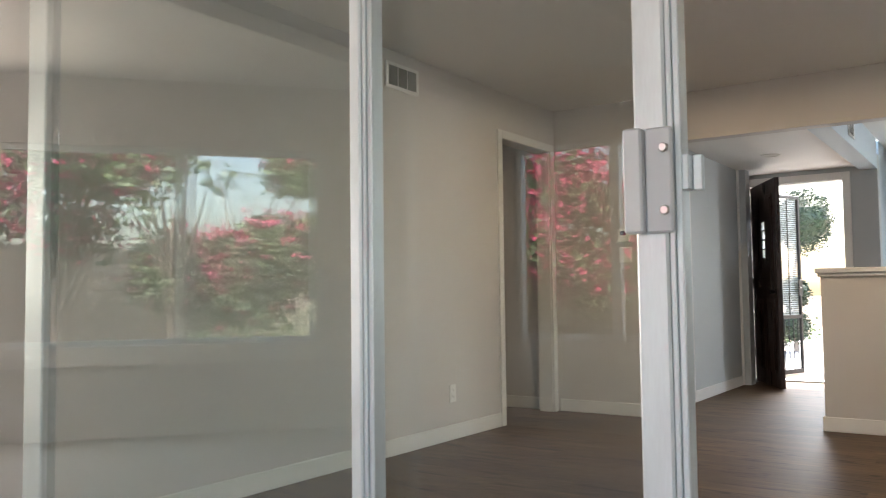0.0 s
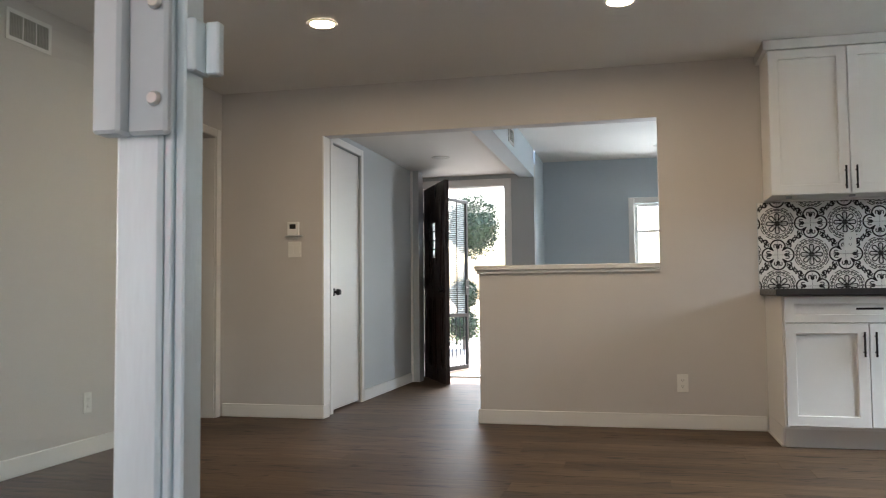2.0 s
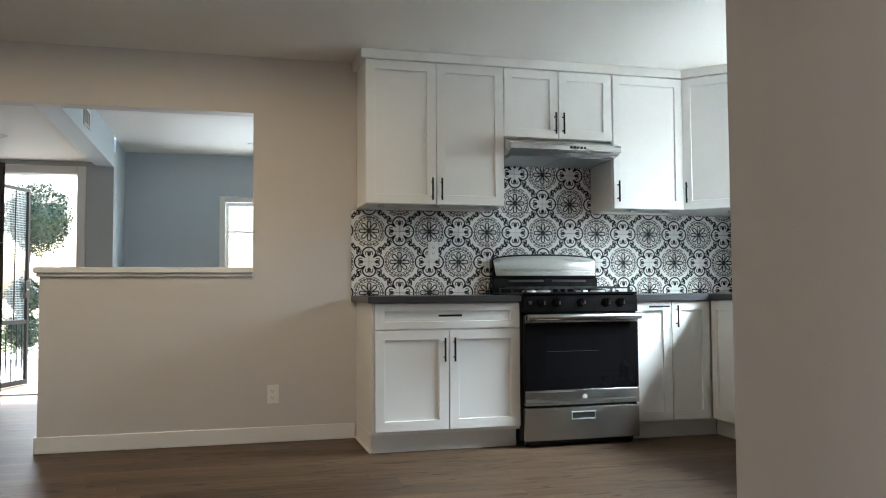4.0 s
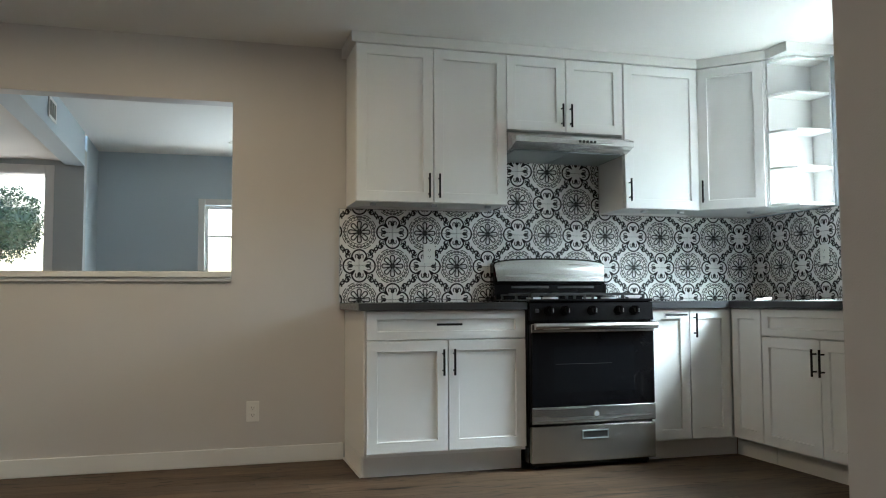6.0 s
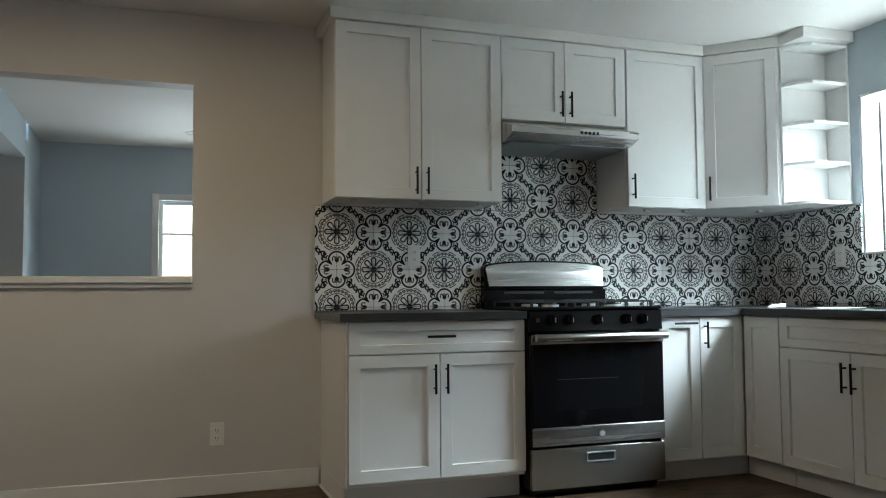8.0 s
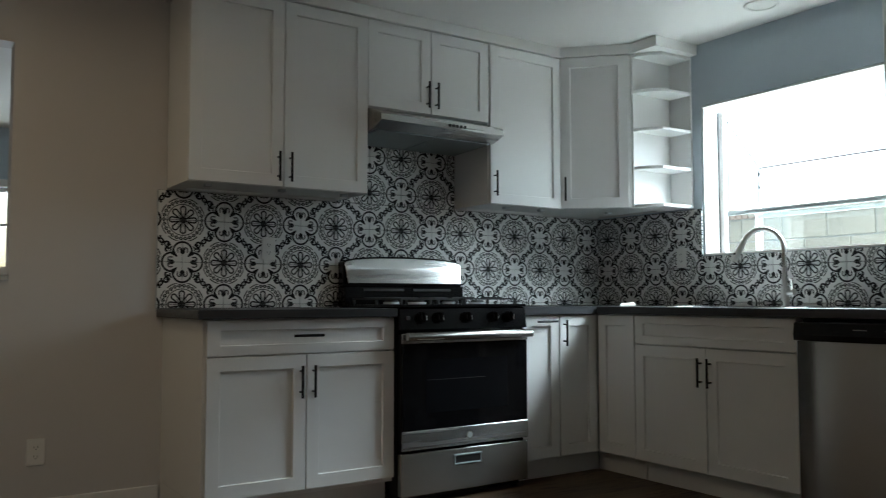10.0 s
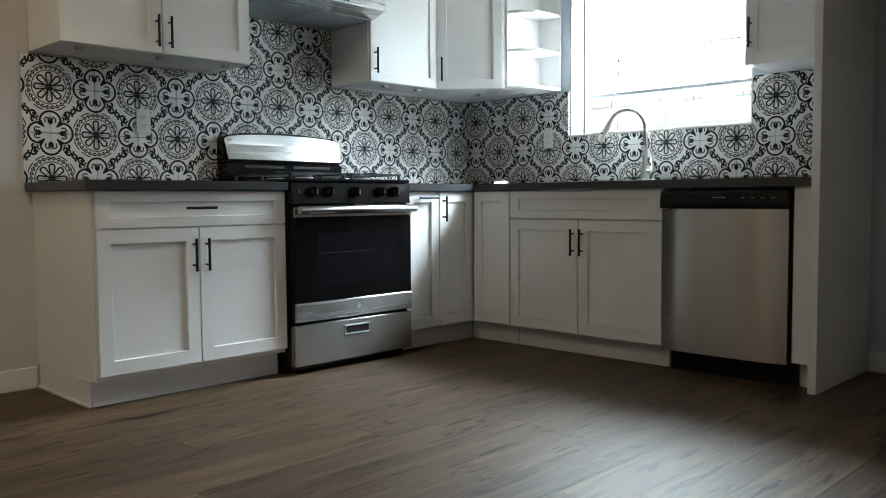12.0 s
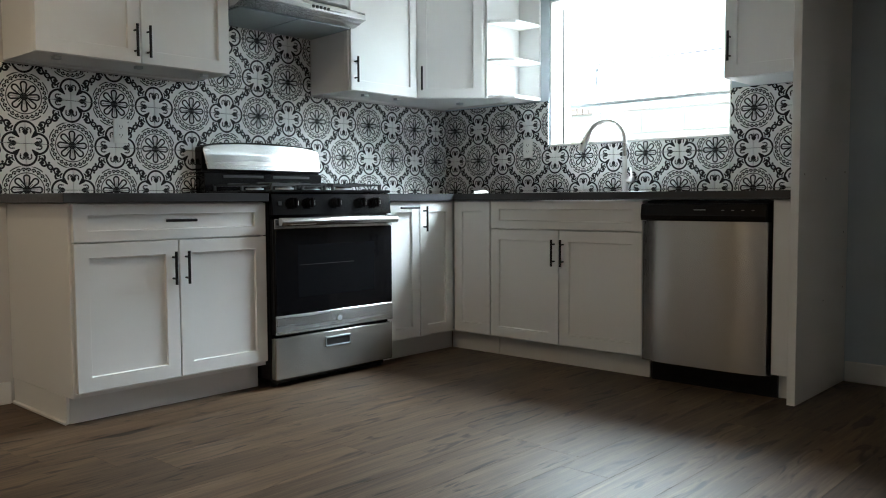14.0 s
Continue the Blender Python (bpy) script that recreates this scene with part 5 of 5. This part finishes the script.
# ---- outside ----
bm = bmesh.new()
box(bm, -150, 150, -150, 150, -0.30, -0.14)
solid("ground", bm, M_SOIL, "dry pale garden ground reaching the horizon", "ground", "structure")
solid("front_walk", boxes([(-7.2, -4.2, FRONT + 0.15, 16.0, -0.139, -0.03)], 0.004), M_CONCRETE, "pale concrete front walk outside the entrance", "pavement", "structure")
solid("side_yard_paving", boxes([(0.15, 2.1, -6.0, 3.0, -0.139, -0.05)], 0.004), M_CONCRETE, "pale concrete side yard under the kitchen window", "pavement", "structure")
solid("roof_eave", boxes([(-7.2, 0.6, 3.2, 3.75, 2.55, 2.70)]), M_STUCCO, "painted roof overhang of the house", "eave", "structure")
solid("entry_header_outside", boxes([(-7.0, -4.83, FRONT + 0.145, FRONT + 0.60, 2.12, 2.54)]), M_STUCCO, "cream stucco lintel over the entrance porch", "wall", "structure")


def block_wall(name, m, length, courses, label, cap=True):
    """Courses of blocks of 39 by 19 cm with recessed joints, and a row of cap bricks."""
    ob = thing(name, m, label, "garden wall")
    joint = part("mortar", boxes([(0, length, 0.012, 0.14, -0.14, courses * 0.20 - 0.14)]), M_CONCRETE, ob)
    full = None
    for r in range(courses):
        x = -0.2 * (r % 2)
        while x < length:
            a, b = max(0, x), min(length, x + 0.39)
            if b - a > 0.03:
                if abs(b - a - 0.39) < 0.001 and full:
                    me = full
                else:
                    me = mesh_of("block", box(bmesh.new(), 0, b - a, 0, 0.15, 0, 0.19, bevel=0.004), M_BLOCK)
                    full = me if abs(b - a - 0.39) < 0.001 else full
                q = new("block", me)
                q.parent, q.location = ob, (a, 0, r * 0.20 - 0.14)
            x += 0.40
    if cap:
        me = mesh_of("cap_brick", box(bmesh.new(), 0, 0.052, -0.02, 0.17, 0, 0.09, bevel=0.003), M_ROOF)
        for i in range(int(length / 0.062)):
            q = new("cap_brick", me)
            q.parent, q.location = ob, (i * 0.062, 0, courses * 0.20 - 0.14)
    return ob


block_wall("side_garden_wall", pose(2.35, 3.0, 0.0, 0, 0, -90), 7.2, 9, "cream block wall with brick cap outside the kitchen window")
block_wall("rear_garden_wall", pose(-13.99, -14.35, 0.0), 13.0, 9, "cream block wall at the back of the garden", cap=False)
block_wall("west_garden_wall", pose(-14.0, -14.35, 0.0, 0, 0, 90), 10.5, 9, "cream block wall along the side of the garden", cap=False)


def foliage(bm, centre, radii, count, size, seed, shell=0.55):
    """Many small folded leaves in an ellipsoid, thicker towards its skin, with a ragged outline."""
    g = random.Random(seed)
    for _ in range(count):
        d = Vector((g.gauss(0, 1), g.gauss(0, 1), g.gauss(0, 1))).normalized()
        lump = 1 + 0.22 * noise.noise(d * 2.3 + Vector((seed, 0, 0))) + 0.10 * noise.noise(d * 6 + Vector((0, seed, 0)))
        rr = (shell + (1 - shell) * g.random()) * lump
        p = Vector(centre) + Vector((d.x * radii[0], d.y * radii[1], d.z * radii[2])) * rr
        q = Euler((g.uniform(0, 6.3), g.uniform(0, 6.3), g.uniform(0, 6.3))).to_matrix()
        s = size * g.uniform(0.6, 1.3)
        vs = [bm.verts.new(p + q @ Vector(v) * s) for v in ((0, -0.5, 0), (0.28, 0, 0.10), (0, 0.55, 0), (-0.28, 0, 0.10))]
        bm.faces.new((vs[0], vs[1], vs[2]))
        bm.faces.new((vs[0], vs[2], vs[3]))
    return bm


def trunk(bm, pts, r0, r1):
    k = len(pts)
    return tube(bm, pts, [r0 + (r1 - r0) * i / (k - 1) for i in range(k)], seg=9)


tp = thing("clipped_pompom_tree", pose(-6.36, 8.0, -0.14), "clipped evergreen with rounded balls of dark leaves beside the walk", "tree")
part("trunk", trunk(bmesh.new(), [(-0.16, 0, 0), (-0.15, 0, 0.6), (-0.17, 0.02, 1.2), (-0.10, 0, 1.7), (0, 0, 2.2)], 0.035, 0.018), M_BARK, tp, smooth=True)
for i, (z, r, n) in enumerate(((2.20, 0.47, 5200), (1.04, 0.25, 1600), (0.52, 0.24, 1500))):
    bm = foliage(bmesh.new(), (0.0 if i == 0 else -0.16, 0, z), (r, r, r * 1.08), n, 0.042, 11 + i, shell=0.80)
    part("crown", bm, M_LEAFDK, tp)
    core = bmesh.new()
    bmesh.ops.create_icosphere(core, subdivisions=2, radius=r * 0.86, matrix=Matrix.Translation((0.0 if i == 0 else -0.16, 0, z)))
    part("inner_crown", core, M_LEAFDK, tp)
sb = thing("low_shrub", pose(-7.0, 9.6, -0.14), "low green shrub beside the front walk", "shrub")
part("stem", trunk(bmesh.new(), [(0, 0, 0), (0, 0, 0.3)], 0.03, 0.015), M_BARK, sb)
part("leaves", foliage(bmesh.new(), (0, 0, 0.42), (0.6, 0.5, 0.38), 1200, 0.06, 31, shell=0.3), M_LEAF, sb)


def garden_tree(name, m, height, spread, label, seed, leaves, blooms):
    ob = thing(name, m, label, "tree")
    g = random.Random(seed)
    bm = bmesh.new()
    trunk(bm, [(0, 0, 0), (0.05, 0.02, height * 0.25), (-0.04, 0, height * 0.5)], 0.07, 0.045)
    for i in range(8):
        a = g.uniform(0, 6.28)
        e = Vector((math.cos(a) * spread * g.uniform(0.4, 0.9), math.sin(a) * spread * 0.5 * g.uniform(0.4, 0.9), height * g.uniform(0.7, 1.0)))
        b = Vector((-0.02, 0, height * g.uniform(0.2, 0.5)))
        trunk(bm, [b, b.lerp(e, 0.4) + Vector((0, 0, 0.15)), e], 0.03, 0.008)
    part("trunk", bm, M_BARK, ob, smooth=True)
    lf, bl = bmesh.new(), bmesh.new()
    for i in range(9):
        c = (g.uniform(-1, 1) * spread * 0.7, g.uniform(-0.5, 0.5) * spread * 0.6, height * g.uniform(0.38, 1.0))
        s = spread * g.uniform(0.28, 0.45)
        foliage(lf, c, (s, s, s * 0.8), leaves // 9, 0.12, seed * 20 + i, shell=0.2)
        if blooms:
            foliage(bl, (c[0], c[1], c[2] + 0.1), (s * 1.05, s * 1.05, s * 0.85), blooms // 9, 0.115, seed * 20 + i + 500, shell=0.5)
    part("crown", lf, M_LEAF, ob)
    if blooms:
        part("blossom", bl, M_BLOOM, ob, "magenta flower bracts")
    else:
        bl.free()
    return ob


BOUG = "tall bougainvillea with magenta flowers against the block wall"
garden_tree("bougainvillea", pose(-12.3, -9.3, -0.14), 3.2, 1.7, BOUG, 3, 5200, 3400)
garden_tree("bougainvillea", pose(-11.5, -11.2, -0.14), 2.7, 1.6, BOUG, 5, 5400, 1200)
garden_tree("bougainvillea", pose(-8.9, -13.2, -0.14), 3.1, 1.6, BOUG, 9, 4600, 3400)
garden_tree("bougainvillea", pose(-7.3, -13.4, -0.14), 2.9, 1.6, BOUG, 13, 4200, 3000)
garden_tree("garden_tree", pose(-9.9, -9.0, -0.14), 2.7, 1.0, "thin sparse garden tree in front of the block wall", 7, 260, 0)
garden_tree("garden_tree", pose(-10.2, -11.3, -0.14), 2.6, 0.7, "slender dark green garden tree in front of the block wall", 17, 2600, 0)
for i, (x, y, r) in enumerate(((-12.4, -7.2, 0.45), (-11.6, -8.9, 0.40), (-10.6, -9.9, 0.50), (-9.9, -10.5, 0.62), (-6.2, -12.6, 0.5))):
    s = thing("garden_shrub", pose(x, y, -0.14), "low green garden shrub before the block wall", "shrub", "garden shrubs")
    part("stem", trunk(bmesh.new(), [(0, 0, 0), (0, 0, 0.3)], 0.03, 0.015), M_BARK, s)
    part("leaves", foliage(bmesh.new(), (0, 0, r * 0.9), (r, r, r * 0.8), 700, 0.07, 60 + i, shell=0.2), M_LEAF, s)

# ---- enclosed patio behind the sliding door ----
PY, PX1, PZ = -9.45, 0.2, 2.5
PATIO_PLAN = [(0.2, -5.242), (-10.23, -5.242), (-10.23, -6.0), (-7.2, PY), (0.2, PY)]
solid("patio_floor", prism(bmesh.new(), PATIO_PLAN, -0.138, -0.012), M_CONCRETE, "smooth grey concrete patio floor", "floor", "structure")
WZ0, WZ1 = 0.62, 2.02
WB = (-6.66, -0.6)
wall("wall_patio_south", [(-7.2, WB[0], PY - 0.12, PY, -0.01, PZ), (WB[1], PX1, PY - 0.12, PY, -0.01, PZ), (WB[0], WB[1], PY - 0.12, PY, -0.01, WZ0), (WB[0], WB[1], PY - 0.12, PY, WZ1, PZ)],
     M_WALL, "painted outer wall of the enclosed patio with wide windows")
# slanting end wall; s runs along it from the south wall
SLANT, SL, WA = pose(-7.2, PY, 0, 0, 0, 131.2), 4.6, (0.99, 4.3)
ob = wall("wall_patio_slant", [(-0.05, WA[0], 0.0, 0.12, -0.01, PZ), (WA[1], SL, 0.0, 0.12, -0.01, PZ), (WA[0], WA[1], 0.0, 0.12, -0.01, WZ0), (WA[0], WA[1], 0.0, 0.12, WZ1, PZ)],
          M_WALL, "painted slanting end wall of the enclosed patio with a wide window")
ob.matrix_world = SLANT
PX0 = -10.23
wall("wall_patio_west", [(PX0 - 0.12, PX0, -6.1, -5.24, -0.01, PZ)], M_WALL, "painted short end wall of the enclosed patio")
wall("wall_patio_east", [(PX1, PX1 + 0.12, PY - 0.12, -5.24, -0.01, PZ)], M_WALL, "painted end wall of the enclosed patio")
wall("wall_house_rear", [(PX0, LEFT - 0.001, -5.24, -5.12, -0.01, PZ)], M_WALL, "painted rear house wall along the patio")
solid("patio_ceiling", prism(bmesh.new(), [(0.32, -5.242), (-10.5, -5.242), (-10.5, -6.0), (-7.35, PY - 0.25), (0.32, PY - 0.25)], PZ, PZ + 0.08), M_CEIL, "white painted patio ceiling", "ceiling", "structure")
for i in range(5):
    solid("patio_rafter", boxes([(-7.1 + i * 1.7, -7.0 + i * 1.7, PY + 0.002, -5.244, 2.40, 2.499)], 0.004), M_TRIM, "white painted rafter under the patio roof", "rafter", "structure")


def patio_window(m, x0, x1, mids):
    w = thing("patio_window", m, "wide aluminium framed patio window to the garden", "window", kind="structure")
    part("frame_post", boxes([(x0 + 0.001, x0 + 0.05, -0.03, 0.03, WZ0, WZ1)]), M_ALU, w)
    part("frame_post", boxes([(x1 - 0.05, x1 - 0.001, -0.03, 0.03, WZ0, WZ1)]), M_ALU, w)
    part("frame_rail", boxes([(x0 + 0.051, x1 - 0.051, -0.03, 0.03, WZ1 - 0.04, WZ1)]), M_ALU, w)
    part("frame_rail", boxes([(x0 + 0.051, x1 - 0.051, -0.03, 0.03, WZ0, WZ0 + 0.04)]), M_ALU, w)
    for q in mids:
        part("mullion", boxes([(q - 0.035, q + 0.035, -0.03, 0.03, WZ0 + 0.041, WZ1 - 0.041)]), M_ALU, w)
    part("window_sill", boxes([(x0 - 0.04, x1 + 0.04, 0.061, 0.11, WZ0 - 0.13, WZ0 + 0.005)], 0.004), M_TRIM, w)
    return w


patio_window(pose(0, PY - 0.06, 0), *WB, (-5.88, -4.4, -2.5))
patio_window(SLANT @ pose(0, 0.06, 0, 0, 0, 180), -WA[1], -WA[0], (-1.95,))

# ---- planks of the floor ----
floor = solid("floor", boxes([(-8.2, 0.14, -5.24, 4.14, -0.12, -0.004)]), M_GROUT, "grey-brown wood plank floor", "floor", "structure")
PL, PW = 1.22, 0.184


def plank_mesh(length, width):
    bm = bmesh.new()
    box(bm, 0, length, 0, width, -0.003, 0.0)
    for v in bm.verts:
        if v.co.z > -0.001:
            v.co.x += 0.0004 if v.co.x < length / 2 else -0.0004
            v.co.y += 0.0004 if v.co.y < width / 2 else -0.0004
    return mesh_of("plank", bm, M_PLANK)


rng = random.Random(4)
whole = plank_mesh(PL - 0.0003, PW - 0.0003)
rest, spare = bmesh.new(), 0
for j in range(int(9.3 / PW) + 1):
    y = -5.23 + j * PW
    x = -8.15 - rng.random() * PL
    while x < 0.12:
        mid = (x + PL / 2, y + PW / 2)
        x0, x1 = (-8.15, 0.12) if y < 0.1 else (HALLX - 0.1, 0.12)
        a, c = max(x, x0), min(x + PL, x1)
        if c - a > 0.02:
            near = -6.95 < mid[0] < 0.1 and -4.9 < y < 0.25
            if near and spare < 300:
                ob = new("plank", whole if c - a > PL - 0.01 else plank_mesh(c - a - 0.0003, PW - 0.0003))
                ob.parent, ob.location = floor, (a, y, 0)
                spare += 1
            else:
                box(rest, a, c - 0.0003, y, y + PW - 0.0003, -0.003, 0.0)
        x += PL
tagged(part("outer_planks", rest, M_PLANK, floor), kind="stuff")
